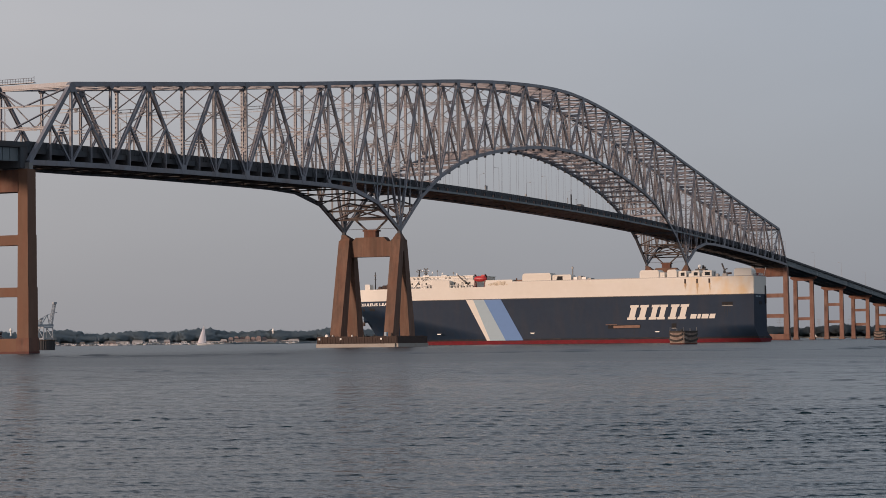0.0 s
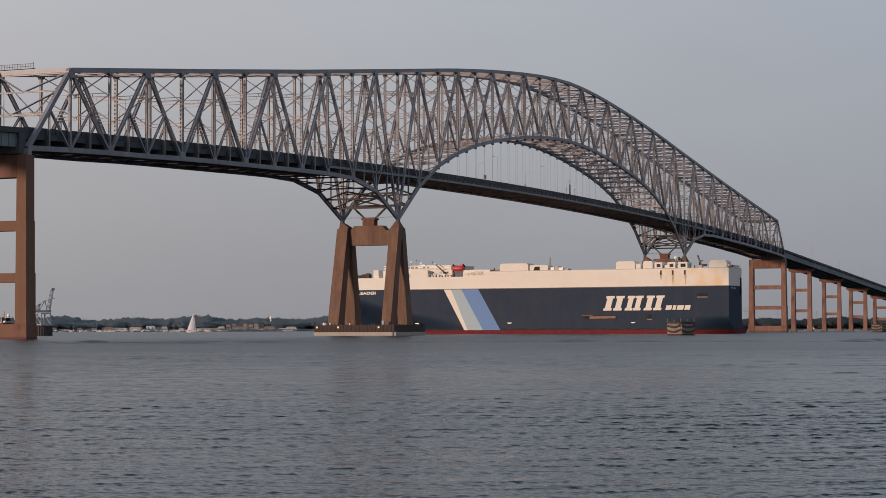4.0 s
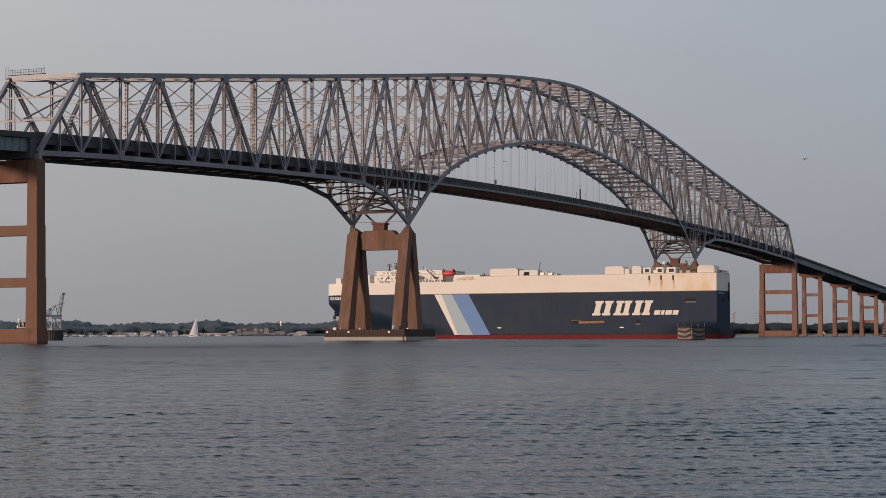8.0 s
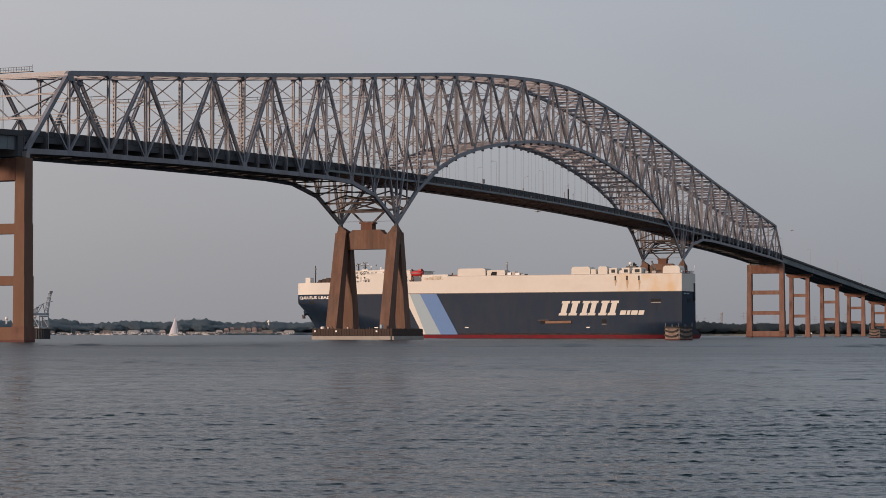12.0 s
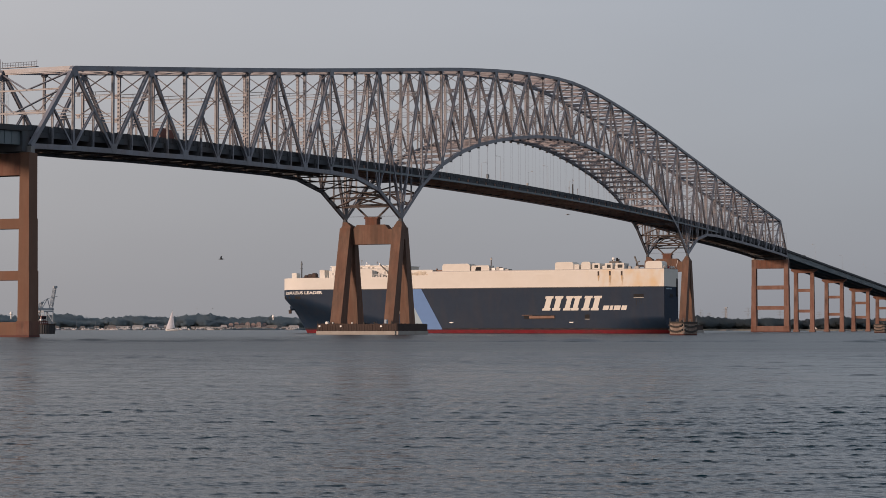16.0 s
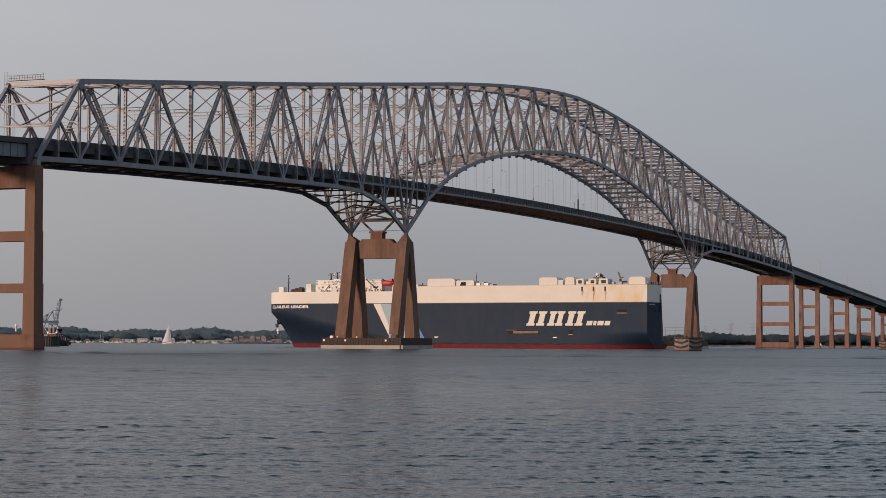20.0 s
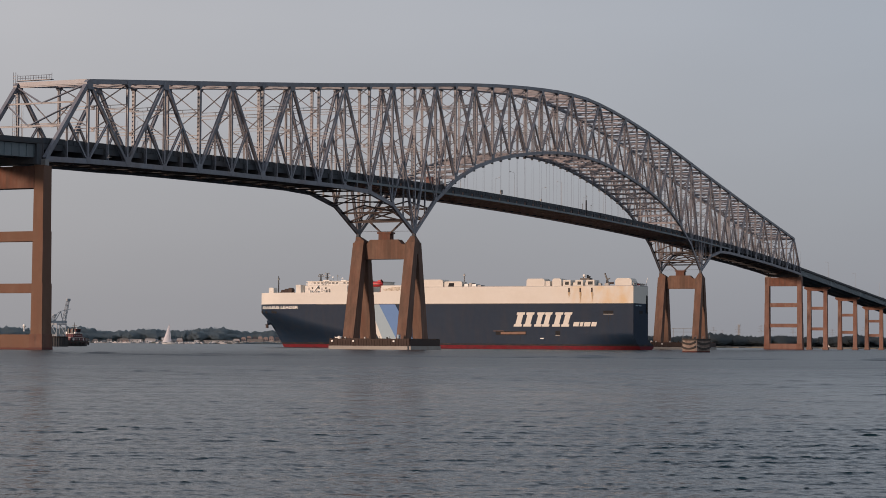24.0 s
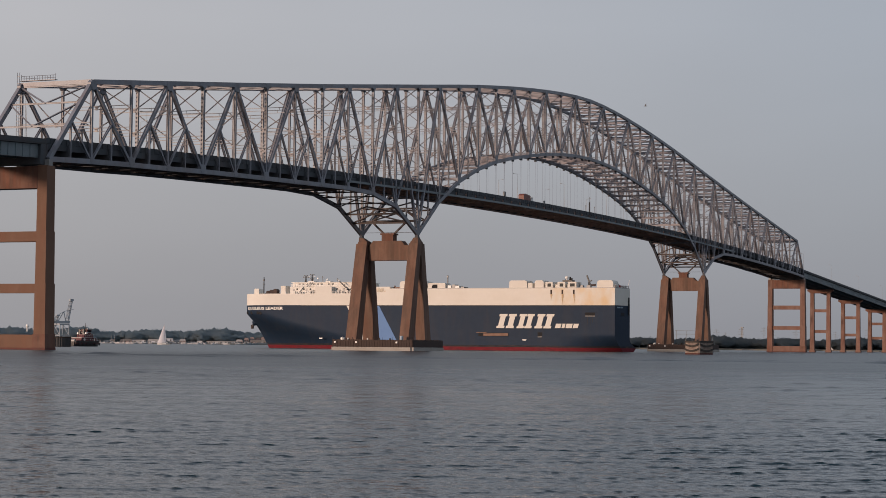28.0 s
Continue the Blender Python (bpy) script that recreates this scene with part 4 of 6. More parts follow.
for l, w, h in ((-67.1, 0.6, 2.4), (-72.4, 0.6, 4.5), (-77.8, 0.6, 4.0)):
    on_side([(l + 0.35, 26.8), (l - 0.35, 26.8), (l - 0.35, 24.9), (l + 0.35, 24.9)], TIMBER, "scupper", "rust-brown scupper", out=0.12)
    for j, (dx, f, wide) in enumerate(((0.0, 1.0, 0.13), (0.22, 0.6, 0.09), (-0.24, 0.75, 0.10), (-0.55, 0.4, 0.07))):
        q = l + dx
        on_side([(q + wide, 24.9), (q - wide, 24.9), (q - 0.3 * wide - 0.25 * (l < -75), 24.9 - h * f), (q + 0.3 * wide - 0.25 * (l < -75), 24.9 - h * f)], RUSTPAINT, "rust_streak", out=0.07 + 0.004 * j)
for l, z in ((92.5, 16.6), (88.6, 16.5), (84.0, 16.6), (82.3, 16.4)):
    part("hawse_hole", Geo().tube((l, half_beam(l, z) - 0.4, z), (l, half_beam(l, z) + 0.14, z), 0.75, n=12), RECESS, ship)
DRIP = material("hull_drip", (0.034, 0.037, 0.043), 0.75, 0.0, 0.3, 1.5, spec=0.1)
for l, z, h, wide in ((-84.4, 15.2, 3.4, 0.30), (-85.6, 15.2, 4.6, 0.22), (-86.6, 15.2, 2.6, 0.35), (-62.2, 6.0, 2.2, 0.25), (-44.0, 6.2, 2.6, 0.16), (-36.0, 6.2, 2.0, 0.16)):
    on_side([(l + 0.5 * wide, z), (l - 0.5 * wide, z), (l - 0.35 * wide, z - h), (l + 0.35 * wide, z - h)], DRIP, "drip_stain", out=0.02)
anchor = part("anchor", Geo().beam((93.4, 5.0, 9.6), (93.3, 4.4, 11.6), 0.5, 0.5).beam((92.4, 5.9, 9.7), (94.3, 4.2, 9.7), 0.7, 1.2).beam((92.3, 6.0, 9.7), (92.3, 6.2, 10.9), 0.4, 0.4).beam((94.3, 4.2, 9.7), (94.4, 4.4, 10.9), 0.4, 0.4), TIMBER, ship, "rusty bower anchor")
part("anchor_pocket", Geo().tube((91.6, 3.4, 12.2), (93.6, 4.4, 11.5), 1.5, 1.1, n=14), HULL, ship)
# transom: ramp outline and lights
part("stern_recess", Geo().box(-97.06, -96.9, 5.0, 9.0, 15.7, 17.0), RECESS, ship, "dark recess in the transom")
part("stern_recess_sill", Geo().box(-97.16, -96.9, 4.8, 9.2, 15.45, 15.7), HULL, ship)
part("ramp_edge", Geo().prism([(-97.5, 16.6), (-97.0, 15.6), (-97.0, 23.8), (-97.4, 23.6)], -0.2, 0.8), BLACK, ship, "dark folded edge of the stern ramp")
for y0, y1 in ((13.4, 10.2), (9.6, 6.6)):
    part("stern_name_bar", Geo().box(-97.04, -96.95, y1, y0, 18.9, 19.35), PALESTRIPE, ship, "small pale bar of writing")


def house(l0, l1, y0, y1, z0, z1, mat=CREAM, name="vent_house", r=0.5, label=""):
    """A deck house or vent trunk with rounded upper corners fore and aft."""
    o = [(l0, z0), (l1, z0), (l1, z1 - r), (l1 - 0.3 * r, z1 - 0.3 * r), (l1 - r, z1), (l0 + r, z1), (l0 + 0.3 * r, z1 - 0.3 * r), (l0, z1 - r)]
    return part(name, Geo().prism(o, y0, y1), mat, ship, label)


def pane(ob, l0, l1, y, z0, z1):
    return part("window", Geo().box(l0, l1, y - 0.04, y + 0.05, z0, z1), DARKGLASS, ob)


# aft houses and trunks
house(-55.2, -46.5, 9.0, 15.4, AFT_Z, 31.0, r=1.0)
house(-57.6, -55.2, 11.0, 15.0, AFT_Z, 29.9, r=0.2)
house(-63.1, -58.8, 9.0, 15.3, AFT_Z, 31.0, r=0.9)
for l0, l1 in ((-67.4, -63.9), (-73.2, -69.7), (-78.6, -74.6)):
    h = house(l0, l1, 9.5, 15.2, AFT_Z, 30.3, r=0.3, name="deck_hut")
    pane(h, l0 + 0.8, l1 - 1.0, 15.2, 28.2, 29.6)
    part("door", Geo().box(l0 - 0.05, l0 + 0.02, 11.0, 12.2, AFT_Z + 0.1, 29.6), GREYMETAL, h)
for l0, l1 in ((-69.6, -67.6), (-74.4, -73.4)):
    house(l0, l1, 10.0, 14.0, AFT_Z, 29.2, r=0.2)
house(-96.0, -88.4, 9.5, 15.6, AFT_Z, 30.9, r=1.2)
funnel = part("funnel", Geo().frustum(-71.0, 6.0, AFT_Z, 30.6, 2.4, 2.4, 1.9, 1.8).box(-73.2, -68.8, 4.2, 7.8, 30.6, 31.3), BLACK, ship, "dark funnel casing")
for l, z in ((-72.4, 32.2), (-71.6, 32.8), (-69.8, 32.0)):
    part("exhaust_pipe", Geo().tube((l, 6.0, 31.2), (l - 0.25, 6.0, z), 0.42, n=8), BLACK, funnel)
part("dome", Geo().loft([(-71.4, 7.0, 32.4, 0.15), (-71.1, 7.0, 32.4, 0.6), (-70.6, 7.0, 32.4, 0.8), (-70.1, 7.0, 32.4, 0.6), (-69.8, 7.0, 32.4, 0.15)]).tube((-70.6, 7.0, 31.2), (-70.6, 7.0, 31.8), 0.25, n=6), WHITE, funnel, "white radar dome")
part("derrick_mast", Geo().tube((-82.4, 10.0, AFT_Z), (-82.4, 10.0, 30.2), 0.45, n=8).beam((-82.9, 10.0, 29.4), (-81.4, 10.0, 33.2), 0.6, 0.55).beam((-82.6, 10.0, 30.6), (-83.8, 10.0, 31.0), 0.5, 0.45), BLACK, ship, "black derrick post")
part("derrick_jib", Geo().beam((-82.4, 10.0, 28.9), (-85.6, 10.0, 29.0), 0.4, 0.8), TIMBER, ship)
for i, (l, h) in enumerate(((-88.0, 1.5), (-90.2, 1.0), (-94.8, 1.9), (-95.6, 1.2))):
    part("deck_fitting", Geo().box(l - 0.4, l + 0.4, 2.0 + 2.4 * i, 3.2 + 2.4 * i, AFT_Z, AFT_Z + h).box(l - 0.6, l + 0.6, 1.8 + 2.4 * i, 3.4 + 2.4 * i, AFT_Z, AFT_Z + 0.3), LADDER if i % 2 else TIMBER, ship)
for i in range(9):
    part("rail_post", Geo().tube((-96.7, -0.5 + 1.9 * i, AFT_Z), (-96.7, -0.5 + 1.9 * i, AFT_Z + 1.2), 0.07, n=5), LADDER, ship)
part("stern_rail", Geo().tube((-96.7, -0.5, AFT_Z + 1.15), (-96.7, 15.4, AFT_Z + 1.15), 0.07, n=5), LADDER, ship)
for l, y in ((-80.5, 13.0), (-83.0, 12.0), (-84.2, 13.5)):
    part("winch", Geo().tube((l, y - 0.8, AFT_Z + 0.8), (l, y + 0.8, AFT_Z + 0.8), 0.65, n=10).box(l - 0.9, l + 0.9, y - 1, y + 1, AFT_Z, AFT_Z + 0.35), GREYMETAL, ship)
for y in (14.6, 11.5, 8.5, 5.5, 2.5):
    part("rail_post", Geo().tube((-96.6, y, AFT_Z), (-96.6, y, AFT_Z + 1.6), 0.08, n=5), WHITE, ship)
    part("liferaft", Geo().tube((-96.2, y - 0.9, AFT_Z + 0.9), (-96.2, y + 0.3, AFT_Z + 0.9), 0.5, n=8), WHITE if y != 8.5 else RED, ship)
part("ensign_staff", Geo().tube((-96.4, 0.0, AFT_Z), (-97.4, 0.0, 31.5), 0.1, n=6), WHITE, ship)
# midship trunks
house(-5.3, 8.4, 8.5, 15.2, AFT_Z, 31.0, r=1.1)
h = house(-14.6, -5.8, 9.5, 14.8, AFT_Z, 30.1, r=0.6)
part("opening", Geo().prism([(-10.6, AFT_Z + 0.1), (-7.6, AFT_Z + 0.1), (-8.3, 29.4), (-10.6, 29.4)], 14.8, 14.88), RECESS, h)
part("signal_mast", Geo().tube((-13.4, 10.0, AFT_Z), (-13.4, 10.0, 33.7), 0.3, n=8).box(-13.8, -13.0, 9.7, 10.3, 32.8, 33.3), GREYMETAL, ship)
for l0, l1, z, paint in ((-17.2, -15.4, 29.0, WHITE), (-19.0, -17.6, 29.4, GREYMETAL), (-21.2, -19.2, 28.9, WHITE), (-23.6, -22.0, 28.4, GREYMETAL)):
    house(l0, l1, 10.0, 14.0, AFT_Z, z, paint, r=0.15, name="locker")
house(13.0, 26.0, 4.0, 15.6, AFT_Z, 28.5, r=0.2, name="deck_house")
part("pipe_rack", Geo().box(9.0, 12.6, 12.0, 13.0, AFT_Z, AFT_Z + 0.9).box(9.2, 9.5, 12.0, 13.0, AFT_Z, AFT_Z + 1.9).box(12.2, 12.5, 12.0, 13.0, AFT_Z, AFT_Z + 1.6), LADDER, ship)
STAIN = material("soot_stain", (0.60, 0.52, 0.42), 0.7, 0.0, 0.2, 0.6, (((0.42, 0.39, 0.31), 2.2, 0.8, 1.0), ((0.20, 0.17, 0.13), 0.8, 0.9, 1.2)))
rnd = random.Random(31)
for l, z, w, h in ((20.4, 26.7, 3.9, 0.75), (17.4, 26.9, 1.5, 1.0), (23.6, 26.5, 1.3, 0.55), (15.6, 26.4, 0.7, 0.4), (19.4, 27.5, 1.6, 0.4)):
    ring = [(l + w * rnd.uniform(0.6, 1.15) * math.cos(k * 0.349), z + h * rnd.uniform(0.6, 1.15) * math.sin(k * 0.349)) for k in range(18)]
    part("stain_patch", Geo().prism(ring, 16.1, 16.12 + 0.004 * w), STAIN, ship, "weathered sooty stain")
# red lifeboat in its davits
g = Geo().loft([(29.2 + q, 14.2, 29.2, 1.3 * math.sqrt(max(0.06, 1 - (abs(q) / 3.2) ** 2.6))) for q in [-2.9 + 5.8 * i / 11 for i in range(12)]])
boat = part("lifeboat", g, RED, ship, "red enclosed lifeboat", smooth=True)
part("wheelhouse", Geo().frustum(27.6, 14.2, 30.2, 31.0, 0.9, 0.8, 0.7, 0.6), RED, boat)
part("fender_strip", Geo().box(26.6, 31.8, 15.42, 15.56, 29.0, 29.2), BLACK, boat)
part("keel", Geo().box(26.8, 31.6, 14.0, 14.4, 27.7, 28.1), BLACK, boat)
for l in (26.7, 31.7):
    d = part("davit", Geo().beam((l, 13.4, FORE_Z), (l, 13.0, 30.4), 0.45, 0.4).beam((l, 13.0, 30.4), (l, 14.6, 31.2), 0.35, 0.35), MAROONSTEEL, ship, "dark red lifeboat davit")
    part("cradle", Geo().beam((l * 0.98 + 0.6, 14.9, FORE_Z), (l * 0.98 + 0.6, 14.7, 28.4), 0.4, 0.4).box(l - 0.5, l + 0.5, 13.4, 15.2, FORE_Z, FORE_Z + 0.5), MAROONSTEEL, d)
    part("fall", Geo().tube((l, 14.5, 31.1), (l, 14.3, 30.2), 0.07, n=5), BLACK, d)
for l, w, h in ((24.6, 0.5, 1.1), (33.4, 0.8, 0.9)):
    part("deck_fitting", Geo().box(l - w, l + w, 14.4, 15.3, FORE_Z, FORE_Z + h), GREYMETAL, ship)
# forward accommodation and navigating bridge
acc = house(32.6, 67.6, -13.0, 13.4, FORE_Z, 28.8, r=0.2, name="accommodation", label="cream accommodation block with small windows")
for i in range(9):
    pane(acc, 34.5 + 3.6 * i, 35.3 + 3.6 * i, 13.4, 27.2, 28.0)
nav = house(34.0, 67.4, -12.0, 11.5, 28.8, 30.75, r=0.25, name="navigating_bridge", label="cream navigating bridge with a band of windows")
for i in range(12):
    if i % 4 != 2 and i < 11:
        pane(nav, 45.0 + 2.0 * i, 46.2 + 2.0 * i, 11.5, 29.7, 30.3)
for i in range(4):
    part("front_window", Geo().box(67.38, 67.46, -8.0 + 4.0 * i, -5.0 + 4.0 * i, 29.6, 30.4), DARKGLASS, nav)
part("roof_edge", Geo().box(33.6, 67.9, -12.4, 12.0, 30.75, 30.95), WHITE, nav, "white roof edge")
for i in range(18):
    part("rail_post", Geo().box(34.5 + 1.9 * i, 34.62 + 1.9 * i, 13.1, 13.22, 28.8, 29.9), WHITE, acc)
part("rail", Geo().box(34.5, 67.4, 13.1, 13.2, 29.85, 29.97).box(34.5, 67.4, 13.1, 13.2, 29.3, 29.38), WHITE, acc)
part("stair", Geo().beam((63.2, 13.6, FORE_Z), (60.2, 13.6, 28.8), 0.9, 0.25), WHITE, acc)
part("stair", Geo().beam((59.0, 12.4, 28.8), (57.0, 12.4, 30.75), 0.8, 0.2), GREYMETAL, nav)
for l, w, h in ((65.6, 1.0, 2.0), (58.6, 0.9, 2.0), (55.4, 1.6, 1.5), (41.0, 1.8, 1.7), (38.4, 0.9, 2.0)):
    part("doorway", Geo().box(l - w / 2, l + w / 2, 13.38, 13.46, FORE_Z + 0.3, FORE_Z + 0.3 + h), GREYMETAL, acc)
for l, w, h in ((64.4, 1.2, 1.1), (60.8, 0.8, 0.9), (56.4, 1.5, 1.3), (54.2, 0.7, 1.6)):
    part("deck_locker", Geo().box(l - w / 2, l + w / 2, 14.2, 15.2, FORE_Z, FORE_Z + h), CREAM if w > 1 else GREYMETAL, ship)
for i in range(26):
    part("rail_post", Geo().box(70.0 - 1.5 * i, 70.1 - 1.5 * i, half_beam(70.0 - 1.5 * i, FORE_Z) - 0.3, half_beam(70.0 - 1.5 * i, FORE_Z) - 0.2, FORE_Z, FORE_Z + 1.1), WHITE, ship)
part("rail", Geo().beam((60.0, 15.85, FORE_Z + 1.05), (32.5, 15.85, FORE_Z + 1.05), 0.08, 0.1), WHITE, ship)
house(43.6, 52.4, 12.0, 16.0, FORE_Z, 28.7, r=0.5, name="side_house")
house(69.6, 72.2, 10.0, 14.2, FORE_Z, 29.2, r=0.15)
house(89.4, 92.0, 2.6, 6.0, FORE_Z, 28.2, r=0.3)
for l, y, r in ((82.6, 8.0, 0.8), (79.4, 10.0, 1.0), (76.4, 11.4, 1.2)):
    part("windlass", Geo().tube((l, y - 1.2, FORE_Z + r), (l, y + 1.2, FORE_Z + r), r, n=12).box(l - 1.3, l + 1.3, y - 1.4, y + 1.4, FORE_Z, FORE_Z + 0.5), TIMBER, ship)
part("foremast", Geo().tube((86.0, 7.0, FORE_Z), (86.0, 7.0, 33.7), 0.32, 0.2, n=8).box(85.6, 86.4, 6.4, 7.6, 30.2, 30.4).box(85.7, 86.3, 6.7, 7.3, 31.8, 32.6), BLACK, ship, "black foremast with lamps")
mast = part("radar_mast", Geo().tube((65.8, 2.0, 30.7), (65.8, 2.0, 34.4), 0.4, 0.26, n=8).beam((66.8, 2.0, 30.8), (65.9, 2.0, 32.6), 0.2, 0.2), BLACK, ship, "black radar mast with scanners and yards")
after_mast = part("radar_mast", Geo().tube((62.4, 2.0, 30.7), (62.4, 2.0, 35.0), 0.4, 0.22, n=8).beam((61.4, 2.0, 30.8), (62.3, 2.0, 32.6), 0.2, 0.2), BLACK, ship, "black radar mast with scanners and yards")
for l, z, w, m in ((65.8, 33.4, 2.6, mast), (65.8, 34.1, 1.4, mast), (62.4, 33.7, 3.2, after_mast), (62.4, 34.6, 1.8, after_mast), (62.4, 32.6, 1.6, after_mast)):
    part("yard", Geo().beam((l - w / 2, 2.0, z), (l + w / 2, 2.0, z), 0.2, 0.22), BLACK, m)
    for d in (-1, 1):
        part("scanner", Geo().box(l + d * w / 2 - 0.18, l + d * w / 2 + 0.18, 1.8, 2.2, z + 0.1, z + 0.55), BLACK if w < 3 else WHITE, m)
for l, z, r in ((58.0, 32.6, 0.45), (55.6, 33.2, 0.35), (52.8, 32.0, 0.6), (47.4, 32.2, 0.4)):
    a = part("aerial", Geo().tube((l, 4.0, 30.7), (l, 4.0, z), 0.1, n=6), GREYMETAL, ship)
    part("dome", Geo().tube((l, 4.0, z), (l, 4.0, z + 0.5), r, r * 0.9, n=10).tube((l, 4.0, z + 0.5), (l, 4.0, z + 0.85), r * 0.9, r * 0.3, n=10), WHITE if l in (52.8, 58.0) else GREYMETAL, a)
for l0, l1, z in ((57.8, 61.0, 31.6), (49.0, 51.6, 31.5)):
    part("roof_locker", Geo().box(l0, l1, 5.0, 8.0, 30.9, z), CREAM, ship)
part("whip_aerial", Geo().tube((54.2, 6.0, 30.9), (53.0, 6.0, 34.0), 0.07, 0.04, n=5), GREYMETAL, ship)
part("stores_crane", Geo().tube((36.2, 14.0, FORE_Z), (36.2, 14.0, 27.8), 0.6, n=8).beam((36.2, 14.0, 27.4), (40.6, 14.2, 31.3), 0.5, 0.45), BLACK, ship, "dark stores crane")
part("crane_hook", Geo().tube((40.6, 14.2, 31.2), (40.6, 14.2, 31.9), 0.4, n=6), WHITE, ship)
for i in range(7):
    part("mooring_gear", Geo().box(32.2 + 1.5 * i, 33.1 + 1.5 * i, 14.6, 15.5, FORE_Z, FORE_Z + 0.5 + 0.5 * (i % 3)), GREYMETAL if i % 2 else CREAM, ship)


# ---- boats ----
def tugboat():
    """A harbour tug; x forward."""
    b = thing("tugboat", "dark red and black harbour tugboat with white wheelhouse trim", "boat")
    st = [(-11.0, 2.9, 1.5), (-9.5, 3.6, 1.4), (0.0, 3.8, 1.3), (6.0, 3.4, 1.7), (9.5, 2.0, 2.3), (11.2, 0.15, 2.8)]
    g = Geo()
    rows = [[(l, -w, h), (l * 0.97, -w * 0.85, -0.8), (l * 0.97, w * 0.85, -0.8), (l, w, h)] for l, w, h in st]
    vs = [p for r in rows for p in r]
    fs = [(4 * i + j, 4 * i + (j + 1) % 4, 4 * i + 4 + (j + 1) % 4, 4 * i + 4 + j) for i in range(5) for j in range(4)]
    g.add(vs, fs + [(0, 1, 2, 3), (23, 22, 21, 20)])
    part("hull", g, BLACK, b, "black tug hull")
    MAROON = material("maroon_paint", (0.095, 0.020, 0.024), 0.6, 0.0, 0.2, 1.0)
    for y in (-3.5, 3.5):
        part("bulwark", Geo().box(-10.5, 7.0, y - 0.1, y + 0.1, 1.3, 2.0), BLACK, b)
        part("rubbing_band", Geo().box(-10.8, 7.4, y - 0.22, y + 0.22, 1.05, 1.3), MAROON, b)
    dx = 2.0
    h = part("deckhouse", Geo().prism([(-6.8 + dx, 1.3), (5.6 + dx, 1.5), (4.8 + dx, 3.1), (-6.2 + dx, 3.1)], -2.3, 2.3), MAROON, b, "dark maroon deckhouse")
    part("roof", Geo().box(-6.5 + dx, 5.0 + dx, -2.5, 2.5, 3.1, 3.2), WHITE, h, "white roof edge")
    u = part("upper_deckhouse", Geo().prism([(-3.6 + dx, 3.2), (4.0 + dx, 3.2), (3.4 + dx, 4.4), (-3.0 + dx, 4.4)], -1.7, 1.7), MAROON, b)
    part("roof", Geo().box(-3.3 + dx, 3.8 + dx, -1.9, 1.9, 4.4, 4.48), WHITE, u)
    w = part("wheelhouse", Geo().frustum(1.0 + dx, 0, 4.48, 6.0, 1.6, 1.35, 1.7, 1.5), MAROON, b, "dark maroon wheelhouse with pale trim")
    part("roof", Geo().box(-0.9 + dx, 2.9 + dx, -1.7, 1.7, 6.0, 6.15), MAROON, w)
    part("sill", Geo().box(-0.66 + dx, 2.66 + dx, -1.46, 1.46, 4.9, 5.02), WHITE, w)
    for l in (-5.4, -3.9, -0.4, 3.6):
        for y in (-2.32, 2.32):
            part("door", Geo().box(l + dx - 0.35, l + dx + 0.35, y - 0.06, y + 0.06, 1.5, 2.9), WHITE if l in (-3.9, 3.6) else BLACK, h)
    for y in (-1.9, 1.9):
        part("life_raft", Geo().tube((-2.6 + dx, y, 4.8), (-1.4 + dx, y, 4.8), 0.35, n=8), WHITE, u)
    part("searchlight", Geo().tube((1.8 + dx, 0, 6.15), (1.8 + dx, 0, 6.6), 0.22, n=8), WHITE, w)
    for y in (-2.42, 2.42):
        part("deckhouse_rail", Geo().box(-6.4 + dx, 4.8 + dx, y - 0.03, y + 0.03, 3.95, 4.03), GREYMETAL, h)
    for y in (-1.45, 1.45):
        for l in (0.0, 1.0, 2.0):
            part("window", Geo().box(l + dx - 0.35, l + dx + 0.35, y - 0.1, y + 0.1, 5.1, 5.8), DARKGLASS, w)
        for l in (-4.6, -3.0, -1.4, 0.6, 2.4):
            part("porthole", Geo().tube((l + dx, y * 1.60, 2.5), (l + dx, y * 1.63, 2.5), 0.24, n=8), WHITE, h)
        for l in (-2.2, -0.6, 1.0, 2.6):
            part("porthole", Geo().tube((l + dx, y * 1.17, 3.8), (l + dx, y * 1.20, 3.8), 0.2, n=8), WHITE, u)
    part("aft_window", Geo().box(-0.72 + dx, -0.6 + dx, -1.0, 1.0, 5.1, 5.75), DARKGLASS, w)
    for y in (-0.9, 0.9):
        part("funnel", Geo().frustum(-2.4 + dx, y, 4.4, 6.3, 0.5, 0.4, 0.42, 0.34), BLACK, b)
    part("mast", Geo().tube((0.4 + dx, 0, 6.1), (0.4 + dx, 0, 8.5), 0.16, 0.08, n=6).beam((0.4 + dx, -1.0, 7.4), (0.4 + dx, 1.0, 7.4), 0.12, 0.12), BLACK, b)
    part("aft_mast", Geo().tube((-5.0 + dx, 0, 3.2), (-5.0 + dx, 0, 6.0), 0.12, 0.08, n=6), BLACK, b)
    for i in range(6):
        for y in (-3.8, 3.8):
            part("tyre_fender", Geo().tube((-8 + 3 * i, y - 0.15, 0.9), (-8 + 3 * i, y + 0.15, 0.9), 0.55, n=10), RUBBER, b)
    part("bow_fender", Geo().tube((11.0, -1.2, 2.3), (11.0, 1.2, 2.3), 0.6, n=8), RUBBER, b)
    part("towing_winch", Geo().tube((-7.0, -1.0, 2.0), (-7.0, 1.0, 2.0), 0.7, n=10), GREYMETAL, b)
    return b


